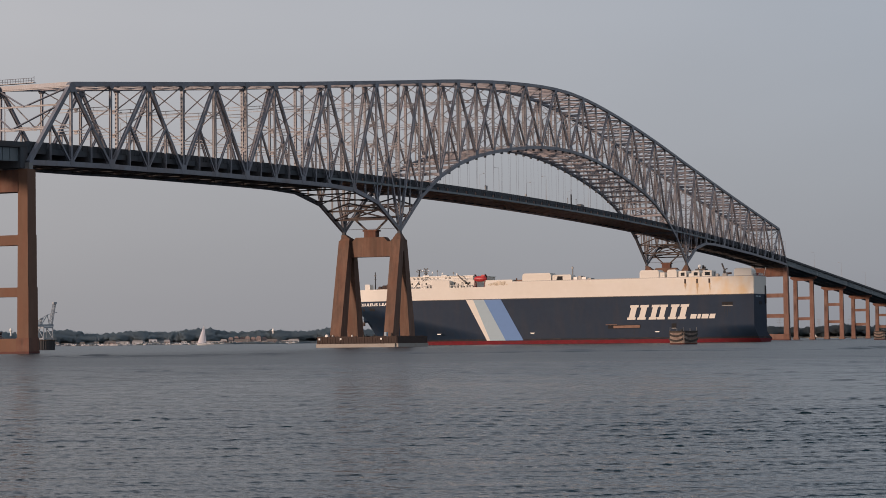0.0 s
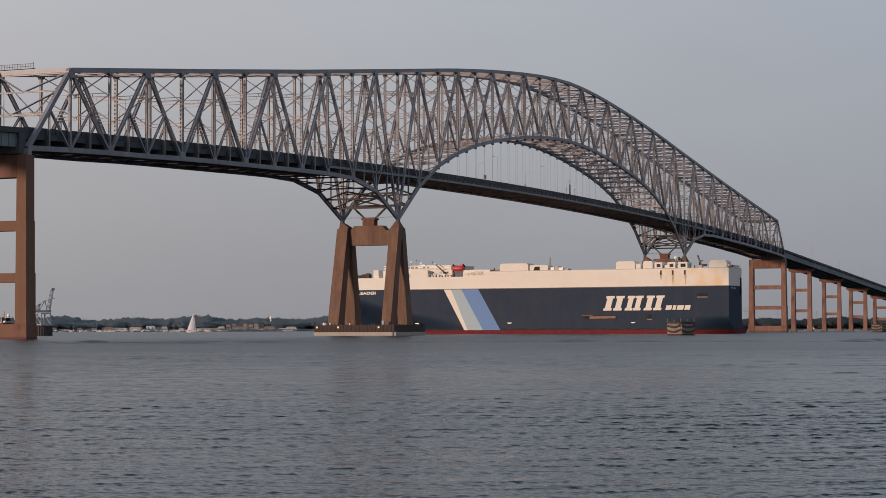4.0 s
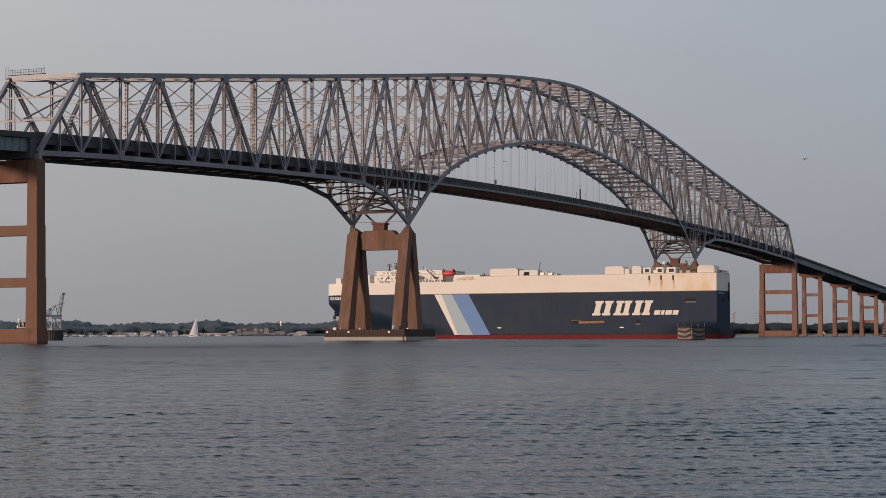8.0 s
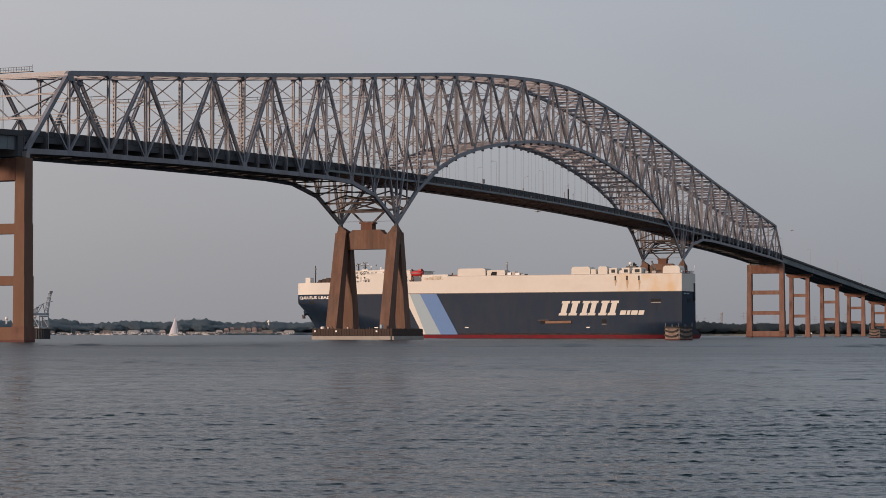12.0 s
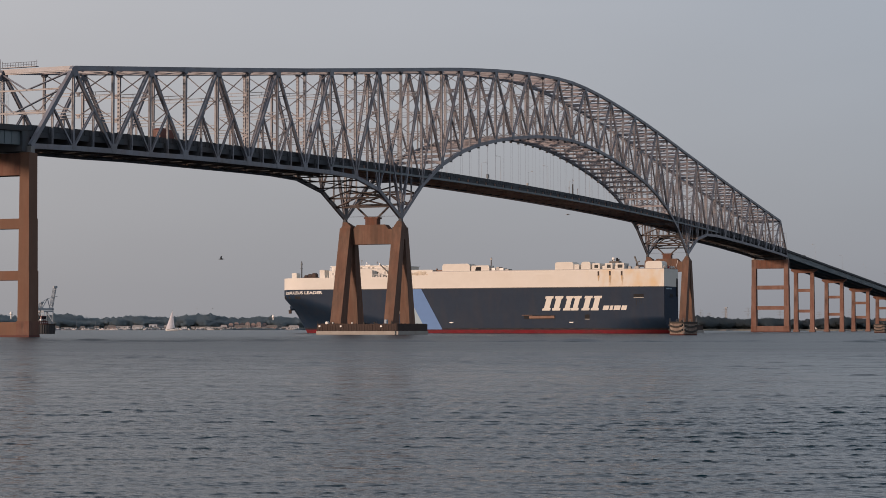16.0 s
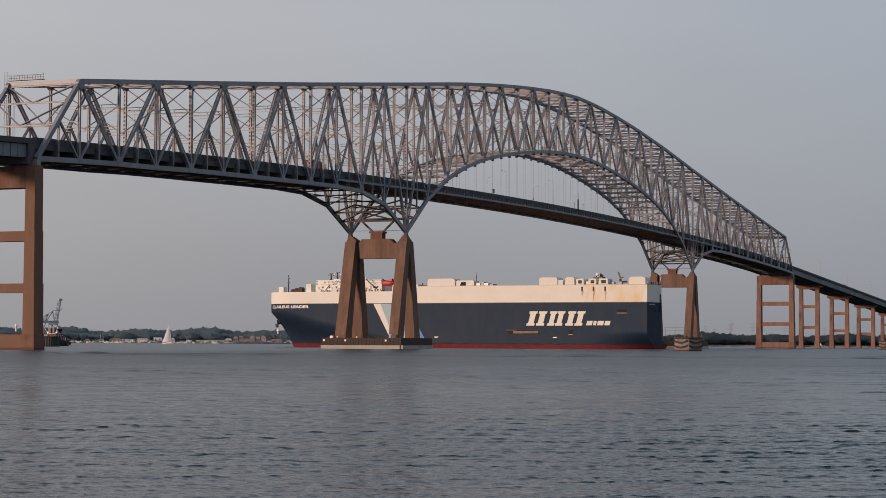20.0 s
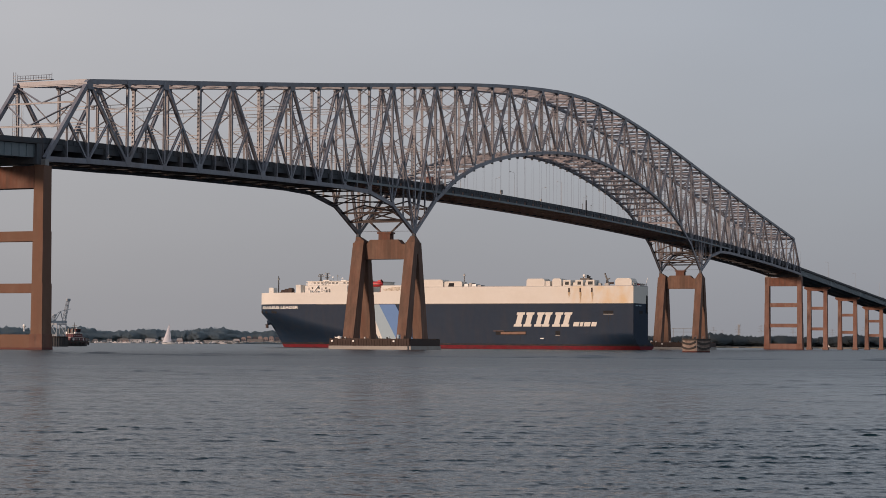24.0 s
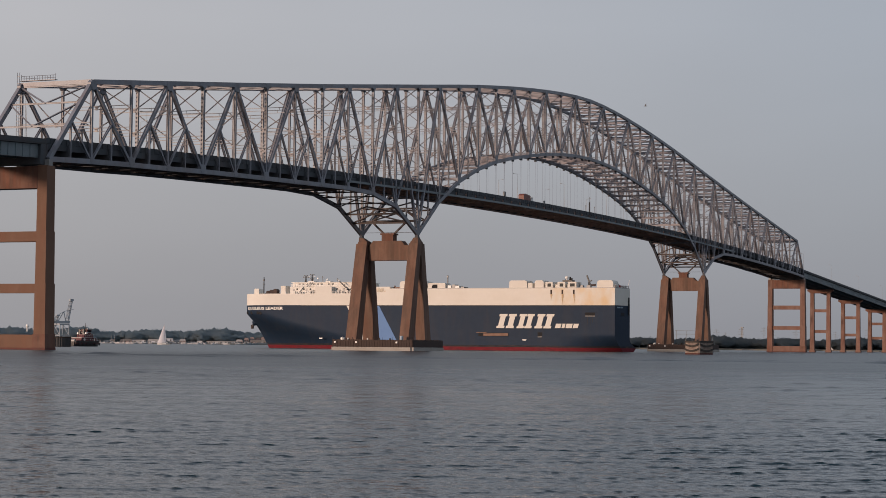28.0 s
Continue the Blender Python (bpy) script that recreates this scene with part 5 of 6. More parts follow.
def sailing_boat():
    b = thing("sailing_yacht", "white sailing yacht under full pale sail", "boat")
    st = [(-5.4, 1.1, 1.0), (-2.0, 1.7, 0.95), (2.0, 1.6, 1.05), (5.0, 0.6, 1.2), (6.2, 0.05, 1.3)]
    rows = [[(l, -w, h), (l * 0.94, -w * 0.5, -0.3), (l * 0.94, w * 0.5, -0.3), (l, w, h)] for l, w, h in st]
    vs = [p for r in rows for p in r]
    fs = [(4 * i + j, 4 * i + (j + 1) % 4, 4 * i + 4 + (j + 1) % 4, 4 * i + 4 + j) for i in range(4) for j in range(4)]
    part("hull", Geo().add(vs, fs + [(0, 1, 2, 3), (19, 18, 17, 16)]), WHITE, b)
    part("cabin", Geo().frustum(0.2, 0, 1.0, 1.7, 2.2, 1.0, 1.7, 0.8), WHITE, b)
    part("mast", Geo().tube((0.0, 0, 1.0), (0.0, 0, 19.0), 0.13, 0.07, n=6), GREYMETAL, b)
    part("boom", Geo().tube((0.0, 0, 2.4), (-2.4, 0.3, 2.4), 0.1, n=6), GREYMETAL, b)
    SAIL = material("sail_cloth", (0.86, 0.84, 0.86), 0.8, 0.0, 0.03, 0.5)
    nt, ln = SAIL.node_tree.nodes, SAIL.node_tree.links
    tr, mix = nt.new("ShaderNodeBsdfTranslucent"), nt.new("ShaderNodeMixShader")
    tr.inputs["Color"].default_value = (0.86, 0.85, 0.88, 1)
    mix.inputs[0].default_value = 0.4
    ln.new(nt["Principled BSDF"].outputs[0], mix.inputs[1]), ln.new(tr.outputs[0], mix.inputs[2]), ln.new(mix.outputs[0], nt["Material Output"].inputs["Surface"])

    def sail(name, tack, head, clew, belly):
        g, n = Geo(), 8
        tack, head, clew = Vector(tack), Vector(head), Vector(clew)
        vs = []
        for i in range(n + 1):
            for j in range(n + 1):
                u, v = i / n, j / n
                p = tack.lerp(head, u).lerp(clew.lerp(head, u), v)
                vs.append(p + Vector((0, belly * math.sin(math.pi * v) * (1 - u), 0)))
        fs = [(i * (n + 1) + j, (i + 1) * (n + 1) + j, (i + 1) * (n + 1) + j + 1, i * (n + 1) + j + 1) for i in range(n) for j in range(n)]
        vs += [v + Vector((0, 0.03, 0)) for v in vs]
        m = (n + 1) ** 2
        fs += [tuple(k + m for k in reversed(f)) for f in fs]
        part(name, g.add(vs, fs), SAIL, b)
    sail("mainsail", (-0.1, 0, 2.6), (-0.1, 0, 18.8), (-2.3, 0.3, 2.6), 0.35)
    sail("jib", (5.9, 0, 1.6), (0.15, 0, 17.6), (-0.6, 0.9, 2.2), 0.6)
    part("rudder", Geo().box(-5.6, -5.2, -0.06, 0.06, -0.8, 0.8), WHITE, b)
    return b


tug, yacht = tugboat(), sailing_boat()
tug.scale = (1.02, 1.1, 1.22)


# ---- vehicles on the bridge ----
def wheel(parent, x, y, r):
    w = part("wheel", Geo().tube((x, y - 0.14, r), (x, y + 0.14, r), r, n=14), RUBBER, parent)
    part("rim", Geo().tube((x, y - 0.16, r), (x, y + 0.16, r), r * 0.55, n=10), GREYMETAL, w)


def truck(mat, label):
    v = thing("lorry", label, "lorry")
    part("cargo_box", Geo().prism([(-2.8, 1.1), (4.8, 1.1), (4.8, 3.7), (3.8, 3.95), (-1.2, 4.35), (-2.2, 4.2), (-2.8, 3.6)], -1.2, 1.2), mat, v)
    part("chassis", Geo().box(-2.8, 7.6, -0.5, 0.5, 0.7, 1.2), BLACK, v)
    cab = part("cab", Geo().prism([(5.2, 0.7), (7.9, 0.7), (7.9, 2.1), (7.3, 3.4), (6.4, 3.5), (6.2, 2.6), (5.2, 2.7)], -1.2, 1.2), WHITE, v)
    part("windscreen", Geo().prism([(7.86, 2.15), (7.93, 2.15), (7.42, 3.2), (7.36, 3.2)], -1.05, 1.05), DARKGLASS, cab)
    for x in (-1.8, -0.7, 6.7):
        for y in (-1.1, 1.1):
            wheel(v, x, y, 0.5)
    return v


def van(mat, label):
    v = thing("van", label, "van")
    part("body", Geo().prism([(-2.9, 0.45), (2.9, 0.45), (2.95, 1.25), (2.2, 1.5), (1.5, 2.5), (1.1, 2.75), (-2.7, 2.8), (-2.9, 2.6)], -1.0, 1.0), mat, v)
    part("windscreen", Geo().prism([(2.16, 1.55), (2.22, 1.55), (1.58, 2.42), (1.5, 2.42)], -0.9, 0.9), DARKGLASS, v)
    for y in (-1.0, 1.0):
        part("side_window", Geo().prism([(0.6, 1.6), (1.9, 1.6), (1.4, 2.35), (0.6, 2.35)], y - 0.02, y + 0.02), DARKGLASS, v)
        for x in (-1.8, 1.9):
            wheel(v, x, y * 0.92, 0.38)
    return v


def car(mat, label):
    v = thing("car", label, "car")
    part("body", Geo().prism([(-2.2, 0.35), (2.2, 0.35), (2.25, 0.8), (1.2, 0.95), (0.5, 1.42), (-1.5, 1.42), (-2.2, 0.95)], -0.88, 0.88), mat, v)
    part("windows", Geo().prism([(-1.9, 0.97), (1.05, 0.97), (0.45, 1.36), (-1.4, 1.36)], -0.9, 0.9), DARKGLASS, v)
    for x in (-1.35, 1.35):
        for y in (-0.8, 0.8):
            wheel(v, x, y, 0.33)
    return v


BRICKRED = material("brick_red_paint", (0.15, 0.045, 0.032), 0.5, 0.0, 0.1, 1.0)
lorry = truck(BRICKRED, "brick-red box lorry driving over the bridge")
white_van = van(WHITE, "white van driving down the approach")
grey_van = van(material("dark_grey_car_paint", (0.035, 0.037, 0.042), 0.3), "dark grey van driving down the approach")
cars = [car(material(f"car_paint_{n}", c, 0.3), f"{w} car driving over the bridge") for n, (c, w) in enumerate((((0.5, 0.5, 0.5), "silver"), ((0.03, 0.03, 0.04), "black"), ((0.6, 0.6, 0.58), "white")))]


# ---- bridge fittings that stand on the deck ----
def street_lamp(x, y, group, h=10.0):
    p = thing("street_lamp", "slender grey street lamp on the bridge parapet", "street lamp", group, (x, y, rail_z(x)))
    part("pole", Geo().tube((0, 0, -0.4), (0, 0, h), 0.075, 0.04, n=7), GREYMETAL, p)
    part("arm", Geo().tube((0, 0, h), (0, -1.5 * math.copysign(1, y), h + 0.3), 0.035, n=6), GREYMETAL, p)
    part("lamp_head", Geo().box(-0.2, 0.2, min(-2.1 * math.copysign(1, y), -1.5 * math.copysign(1, y)), max(-2.1 * math.copysign(1, y), -1.5 * math.copysign(1, y)), h + 0.25, h + 0.45), GREYMETAL, p)


for i in range(-11, 10):
    x = 100.0 + 55.3 * i
    street_lamp(x, -9.6, "street lamps")
    street_lamp(x + 27.6, 9.6, "street lamps")
for x in (588.0, 676.0, 765.0, 853.0, 941.0, 1030.0):
    street_lamp(x + 3, -9.9, "street lamps")
m = thing("antenna_mast", "dark antenna and lantern mast on the parapet at midspan", "mast", at=(187.0, -9.7, rail_z(187.0)))
part("pole", Geo().tube((0, 0, -0.3), (0, 0, 4.6), 0.34, 0.3, n=8), BLACK, m)
part("whip", Geo().tube((0, 0, 4.6), (0, 0, 7.0), 0.06, n=5), BLACK, m)
for dx, h in ((-5.0, 2.4), (6.5, 2.6)):
    part("side_post", Geo().tube((dx, 0, -0.3), (dx, 0, h), 0.1, n=6).tube((dx, 0, h), (dx, 0, h + 0.4), 0.22, n=6), GREYMETAL, m)
s = thing("sign_box", "small grey sign cabinet on a post by the parapet", "sign", at=(85.8, -9.7, rail_z(85.8)))
part("post", Geo().tube((0, 0, -0.4), (0, 0, 0.6), 0.12, n=6), GREYMETAL, s)
part("cabinet", Geo().box(-0.9, 0.9, -0.25, 0.25, 0.5, 2.1), GREYMETAL, s)
s = thing("sign_box", "small grey sign cabinet on a post by the parapet", "sign", at=(130.2, -9.7, rail_z(130.2)))
part("post", Geo().tube((0, 0, -0.4), (0, 0, 0.5), 0.12, n=6), GREYMETAL, s)
part("cabinet", Geo().box(-0.5, 0.5, -0.25, 0.25, 0.4, 1.3), GREYMETAL, s)
# railing, ladder and whip aerial on top of the end portal
pf = thing("portal_walkway", "steel walkway railing on top of the bridge portal", "railing", at=(node_x(-11), 0, 69.6))
for i in range(14):
    y = 0.4 + 10.6 * i / 13
    part("rail_post", Geo().tube((0, y, 0), (0, y, 1.35 if i not in (0, 13) else 1.8), 0.07, n=5), STEEL, pf)
for z in (0.7, 1.35):
    part("rail", Geo().tube((0, 0.4, z), (0, 11.0, z), 0.06, n=5), STEEL, pf)
part("floor_plate", Geo().box(-0.6, 0.6, 0.2, 11.2, 0.0, 0.15), STEEL, pf)
la = thing("access_ladder", "caged steel ladder up the bridge post", "ladder", at=(node_x(-11) - 0.8, HALF + 0.6, 50.5))
for y in (-0.35, 0.35):
    part("stile", Geo().tube((0, y, 0), (0, y, 21.4), 0.07, n=5), STEEL, la)
for i in range(23):
    part("rung", Geo().box(-0.05, 0.05, -0.35, 0.35, 0.5 + 0.9 * i, 0.62 + 0.9 * i), STEEL, la)


# ---- far shores: low land, woods, buildings, cranes and pylons ----
def polar(az, dist, z=0.0):
    a = radians(az)
    return Vector((EYE.x + dist * math.cos(a), EYE.y + dist * math.sin(a), z))


EARTH = material("shore_earth", (0.16, 0.13, 0.10), 0.95, 0.0, 0.25, 0.08, (((0.07, 0.09, 0.05), 40.0, 0.8, 1.0),))
# haze over the far shore is put into these leaf colours, paled to blue-grey
FARWOODS = material("far_leaves_with_haze", (0.36, 0.44, 0.49), 0.95, 0.0, 0.10, 0.12, (((0.335, 0.42, 0.475), 14.0, 0.6, 1.0), ((0.37, 0.43, 0.44), 6.0, 0.3, 1.0)), spec=0.0)
WOODS = material("leaves_with_haze", (0.190, 0.228, 0.252), 0.95, 0.0, 0.15, 0.12, (((0.170, 0.208, 0.236), 12.0, 0.6, 1.0), ((0.200, 0.225, 0.228), 6.0, 0.35, 1.0)), spec=0.0)

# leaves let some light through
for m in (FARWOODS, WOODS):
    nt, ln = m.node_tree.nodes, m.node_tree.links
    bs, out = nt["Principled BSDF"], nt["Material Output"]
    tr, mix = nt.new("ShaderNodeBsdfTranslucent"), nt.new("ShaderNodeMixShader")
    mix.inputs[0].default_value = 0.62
    # one fixed normal for nearly all leaves: evens out lit and shaded sides of crowns
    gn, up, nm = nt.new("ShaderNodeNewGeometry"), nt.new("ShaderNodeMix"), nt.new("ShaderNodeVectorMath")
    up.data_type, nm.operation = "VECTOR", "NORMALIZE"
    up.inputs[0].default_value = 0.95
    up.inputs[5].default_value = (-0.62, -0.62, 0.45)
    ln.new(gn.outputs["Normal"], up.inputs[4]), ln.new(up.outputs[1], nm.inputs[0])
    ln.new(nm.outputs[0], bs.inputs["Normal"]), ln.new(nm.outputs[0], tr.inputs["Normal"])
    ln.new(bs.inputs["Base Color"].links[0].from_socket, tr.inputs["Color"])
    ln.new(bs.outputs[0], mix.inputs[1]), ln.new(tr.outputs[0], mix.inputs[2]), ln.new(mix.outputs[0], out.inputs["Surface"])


def shore_dist(az):
    """How far off the opposite bank lies in a direction."""
    f = min(1.0, max(0.0, (az - 19.0) / 6.0))
    return 2050.0 + (2650.0 - 2050.0) * f * f * (3 - 2 * f) + 25.0 * math.sin(az * 3.1) + 12.0 * math.sin(az * 9.7)


def land():
    g = Geo()
    n = 240
    prof = ((0.0, -0.5), (4.0, 0.9), (30.0, 1.6), (400.0, 4.0), (2000.0, 6.0))
    vs = []
    for i in range(n + 1):
        az = 3.0 + 44.0 * i / n
        for d, z in prof:
            vs.append(polar(az, shore_dist(az) + d, z))
    m = len(prof)
    return g.add(vs, [(i * m + j, i * m + j + 1, (i + 1) * m + j + 1, (i + 1) * m + j) for i in range(n) for j in range(m - 1)])


solid("ground", land(), EARTH, "low earth and grass bank of the far shore", "ground", kind="structure")

ICO = [(0, 0, 1)] + [(0.894 * math.cos(i * 1.2566 + s), 0.894 * math.sin(i * 1.2566 + s), h) for s, h in ((0, 0.447), (0.6283, -0.447)) for i in range(5)] + [(0, 0, -1)]
ICO_F = [(0, 1 + i, 1 + (i + 1) % 5) for i in range(5)] + [(1 + i, 6 + i, 1 + (i + 1) % 5) for i in range(5)] + [(1 + (i + 1) % 5, 6 + i, 6 + (i + 1) % 5) for i in range(5)] + [(6 + i, 11, 6 + (i + 1) % 5) for i in range(5)]


def clump(g, c, r, flat, rnd):
    g.add([(c.x + p[0] * r * rnd.uniform(0.7, 1.25), c.y + p[1] * r * rnd.uniform(0.7, 1.25), c.z + p[2] * r * flat * rnd.uniform(0.7, 1.3)) for p in ICO], ICO_F)


def woods(name, az0, az1, step, off, tall, label, seed):
    rnd = random.Random(seed)
    g = Geo()
    az = az0
    while az < az1:
        d = shore_dist(az) + off + rnd.uniform(0, 70)
        h = tall * (0.86 + 0.14 * math.sin(az * 2.3 + seed) * math.sin(az * 0.9)) * rnd.uniform(0.9, 1.06)
        base = polar(az, d, 1.2)
        g.tube(base, base + Vector((0, 0, h * 0.5)), 0.35, 0.2, n=4, caps=False)
        # a crown of many small leaf sprays round a few dense boughs
        wide = h * rnd.uniform(0.38, 0.52)
        for _ in range(13):
            u = Vector((rnd.gauss(0, 1), rnd.gauss(0, 1), rnd.gauss(0.2, 1))).normalized() * rnd.uniform(0.3, 0.8)
            clump(g, base + Vector((u.x * wide, u.y * wide, (0.46 + 0.36 * u.z) * h)), h * rnd.uniform(0.17, 0.26), 0.85, rnd)
        for _ in range(110):
            u = Vector((rnd.gauss(0, 1), rnd.gauss(0, 1), rnd.gauss(0.25, 1))).normalized() * rnd.uniform(0.8, 1.02)
            c = base + Vector((u.x * wide, u.y * wide, max(0.03, 0.46 + 0.44 * u.z) * h))
            e = [Vector((rnd.gauss(0, 1), rnd.gauss(0, 1), rnd.gauss(0, 1))) * h * 0.018 for _ in range(3)]
            g.add([c + e[0], c + e[1], c + e[2]], [(0, 1, 2)])
        az += step * rnd.uniform(0.5, 1.5)
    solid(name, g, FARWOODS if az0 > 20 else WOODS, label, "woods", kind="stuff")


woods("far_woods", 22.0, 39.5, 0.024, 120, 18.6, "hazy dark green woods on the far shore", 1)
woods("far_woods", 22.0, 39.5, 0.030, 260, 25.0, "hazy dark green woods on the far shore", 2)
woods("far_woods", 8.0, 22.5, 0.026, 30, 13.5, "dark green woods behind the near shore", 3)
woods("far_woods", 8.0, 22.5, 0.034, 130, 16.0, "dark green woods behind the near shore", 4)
woods("shore_scrub", 22.0, 39.5, 0.05, 4, 3.0, "low scrub along the waterline", 5)



def spit(az0, az1, seed):
    """A low bank before the shore, tapering at both ends, grown with scrub."""
    rnd, g, n = random.Random(seed), Geo(), 60
    vs = []
    for i in range(n + 1):
        az = az0 + (az1 - az0) * i / n
        f = math.sin(math.pi * i / n) ** 0.5
        for d, z in ((-12.0 * f, -0.4), (-4.0 * f, 0.8 * f), (14.0 * f, 1.0 * f), (20.0 * f, -0.4)):
            vs.append(polar(az, shore_dist(az) - 110.0 + d, z))
    g.add(vs, [(i * 4 + j, i * 4 + j + 1, i * 4 + 5 + j, i * 4 + 4 + j) for i in range(n) for j in range(3)])
    for i in range(420):
        u = rnd.random()
        az, f = az0 + (az1 - az0) * u, math.sin(math.pi * u) ** 0.5
        clump(g, polar(az, shore_dist(az) - 110.0 + rnd.uniform(-4, 12) * f, 0.9 * f), (0.5 + 1.3 * f) * rnd.uniform(0.7, 1.2), 0.8, rnd)
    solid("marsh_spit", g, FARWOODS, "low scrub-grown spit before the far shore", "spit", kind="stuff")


spit(27.35, 29.3, 21)
spit(26.2, 27.22, 22)

ROOFS = [material(f"roof_{n}", c, 0.8, 0.0, 0.15, 0.3) for n, c in enumerate(((0.27, 0.21, 0.20), (0.17, 0.165, 0.165), (0.36, 0.36, 0.37)))]
WALLS = [material(f"wall_{n}", c, 0.8, 0.0, 0.1, 0.3) for n, c in enumerate(((0.45, 0.45, 0.46), (0.36, 0.29, 0.28), (0.27, 0.26, 0.265), (0.70, 0.71, 0.74)))]


def shed(az, off, w, d, h, wall, roof, label, gable=True, storeys=1):
    """A waterside building: walls, gabled or flat roof, rows of windows and a door towards the water."""
    p = polar(az, shore_dist(az) + off, 1.3)
    b = thing("waterside_house" if storeys > 1 else "waterside_shed", label, "building", "far shore buildings", p, az - 90.0)
    part("wall", Geo().box(-w / 2, w / 2, 0, d, 0, h), wall, b)
    if gable:
        part("roof", Geo().prism([(-w / 2 - 0.4, h), (w / 2 + 0.4, h), (w / 2 - 1.0, h + 2.6), (-w / 2 + 1.0, h + 2.6)], -0.4, d + 0.4), roof, b)
    else:
        part("roof", Geo().box(-w / 2 - 0.3, w / 2 + 0.3, -0.3, d + 0.3, h, h + 0.5), roof, b)
    n = max(2, int(w / 5))
    for s in range(storeys):
        for i in range(n):
            x = -w / 2 + w * (i + 0.5) / n
            part("window", Geo().box(x - 0.8, x + 0.8, -0.06, 0.04, h * (s + 0.4) / storeys, h * (s + 0.78) / storeys), DARKGLASS, b)
    part("door", Geo().box(-w / 2 + 0.8, -w / 2 + 2.2, -0.08, 0.04, 0, 2.2), ROOFS[1], b)


rnd = random.Random(11)
for i in range(34):
    az = 27.2 + 7.6 * i / 34 + rnd.uniform(-0.05, 0.05)
    kind = rnd.random()
    w, h = rnd.uniform(5, 15), rnd.uniform(1.9, 3.2) * (0.72 if az > 32.4 else 1.0)
    shed(az, rnd.uniform(8, 60), w, 10, h, WALLS[0] if kind < 0.4 else WALLS[3] if kind < 0.6 else WALLS[2] if kind < 0.8 else WALLS[1], ROOFS[1 + int(kind * 7) % 2], "small pale waterside building with a low roof", kind > 0.45)
for i in range(7):
    shed(29.0 - 0.16 * i, 70, 6.2, 12, 5.6 + 1.0 * (i % 2), WALLS[1], ROOFS[0], "pinkish brick terrace house with a gabled roof", True, 2)
shed(31.22, 40, 11, 14, 6.2, WALLS[3], ROOFS[2], "white waterside hall with a flat roof", False, 1)
shed(31.54, 40, 8, 14, 4.2, WALLS[3], ROOFS[2], "long white waterside hall with a flat roof", False, 1)
shed(32.1, 40, 17, 14, 3.6, WALLS[3], ROOFS[2], "long white waterside hall with a flat roof", False, 1)
for az, off in ((16.3, 60), (16.55, 50), (16.8, 70), (12.2, 40), (17.3, 60), (17.8, 60)):
    shed(az, off, 12, 9, 3.8, WALLS[3], ROOFS[2], "white utility building by the shore", False, 1)

# moored boats: a marina along the left-hand shore
BOATS = Geo()
for i in range(80):
    az = rnd.uniform(27.0, 34.6)
    c = polar(az, shore_dist(az) - rnd.uniform(10, 70), 0)
    l, a = rnd.uniform(3, 6), rnd.uniform(0, 3.14)
    u, v = Vector((math.cos(a), math.sin(a), 0)), Vector((-math.sin(a), math.cos(a), 0))
    BOATS.add([c - u * l - v * 1.1 + Vector((0, 0, 1.2)), c + u * l * 1.2 + Vector((0, 0, 1.5)), c - u * l + v * 1.1 + Vector((0, 0, 1.2)), c - u * l * 0.9 - Vector((0, 0, 0.2)), c + u * l - Vector((0, 0, 0.2))],
              [(0, 1, 2), (0, 3, 4, 1), (2, 1, 4, 3), (0, 2, 3)])
    BOATS.frustum(c.x, c.y, 1.1, 2.2, 1.4, 1.0, 1.0, 0.8)
    if rnd.random() < 0.12:
        BOATS.tube(c + Vector((0, 0, 1)), c + Vector((0, 0, rnd.uniform(8, 13))), 0.09, 0.06, n=4)
solid("moored_boats", BOATS, WALLS[0], "white boats moored along the far shore", "boats", kind="stuff")


def water_tower(az, dist, h):
    t = thing("water_tower", "white round water tower above the trees", "tower", at=polar(az, dist, 1.0))
    part("stem", Geo().tube((0, 0, 0), (0, 0, h - 5), 1.3, 1.0, n=10), WHITE, t)
    part("tank", Geo().tube((0, 0, h - 5.2), (0, 0, h - 3), 0.9, 2.4, n=14, caps=False).tube((0, 0, h - 3), (0, 0, h), 2.4, 1.5, n=14), WHITE, t)


def lattice(g, x, y, w0, w1, z0, z1, n, t):
    """Four corner legs with zigzag bracing."""
    def c(i, f):
        w = w0 + (w1 - w0) * f
        return Vector((x + (-w, w, w, -w)[i] / 2, y + (-w, -w, w, w)[i] / 2, z0 + (z1 - z0) * f))
    for i in range(4):
        g.beam(c(i, 0), c(i, 1), t, t)
        for k in range(n):
            a, b = k / n, (k + 1) / n
            g.beam(c(i, a), c((i + 1) % 4, b), t * 0.6, t * 0.6)
            g.beam(c((i + 1) % 4, a), c(i, b), t * 0.6, t * 0.6)


def pylon(az, dist, h):
    p = thing("pylon", "grey lattice electricity pylon", "pylon", "pylons", polar(az, dist, 1.0), az)
    g = Geo()
    lattice(g, 0, 0, h * 0.2, h * 0.05, 0, h * 0.65, 5, 0.13)
    lattice(g, 0, 0, h * 0.05, h * 0.03, h * 0.65, h, 4, 0.12)
    part("tower", g, GREYMETAL, p)
    for z, w in ((0.70, 0.14), (0.82, 0.17), (0.94, 0.12)):
        part("cross_arm", Geo().beam((0, -h * w, h * z), (0, h * w, h * z), 0.16, 0.2).beam((0, -h * w, h * z), (0, 0, h * (z + 0.05)), 0.12, 0.12).beam((0, h * w, h * z), (0, 0, h * (z + 0.05)), 0.12, 0.12), GREYMETAL, p)


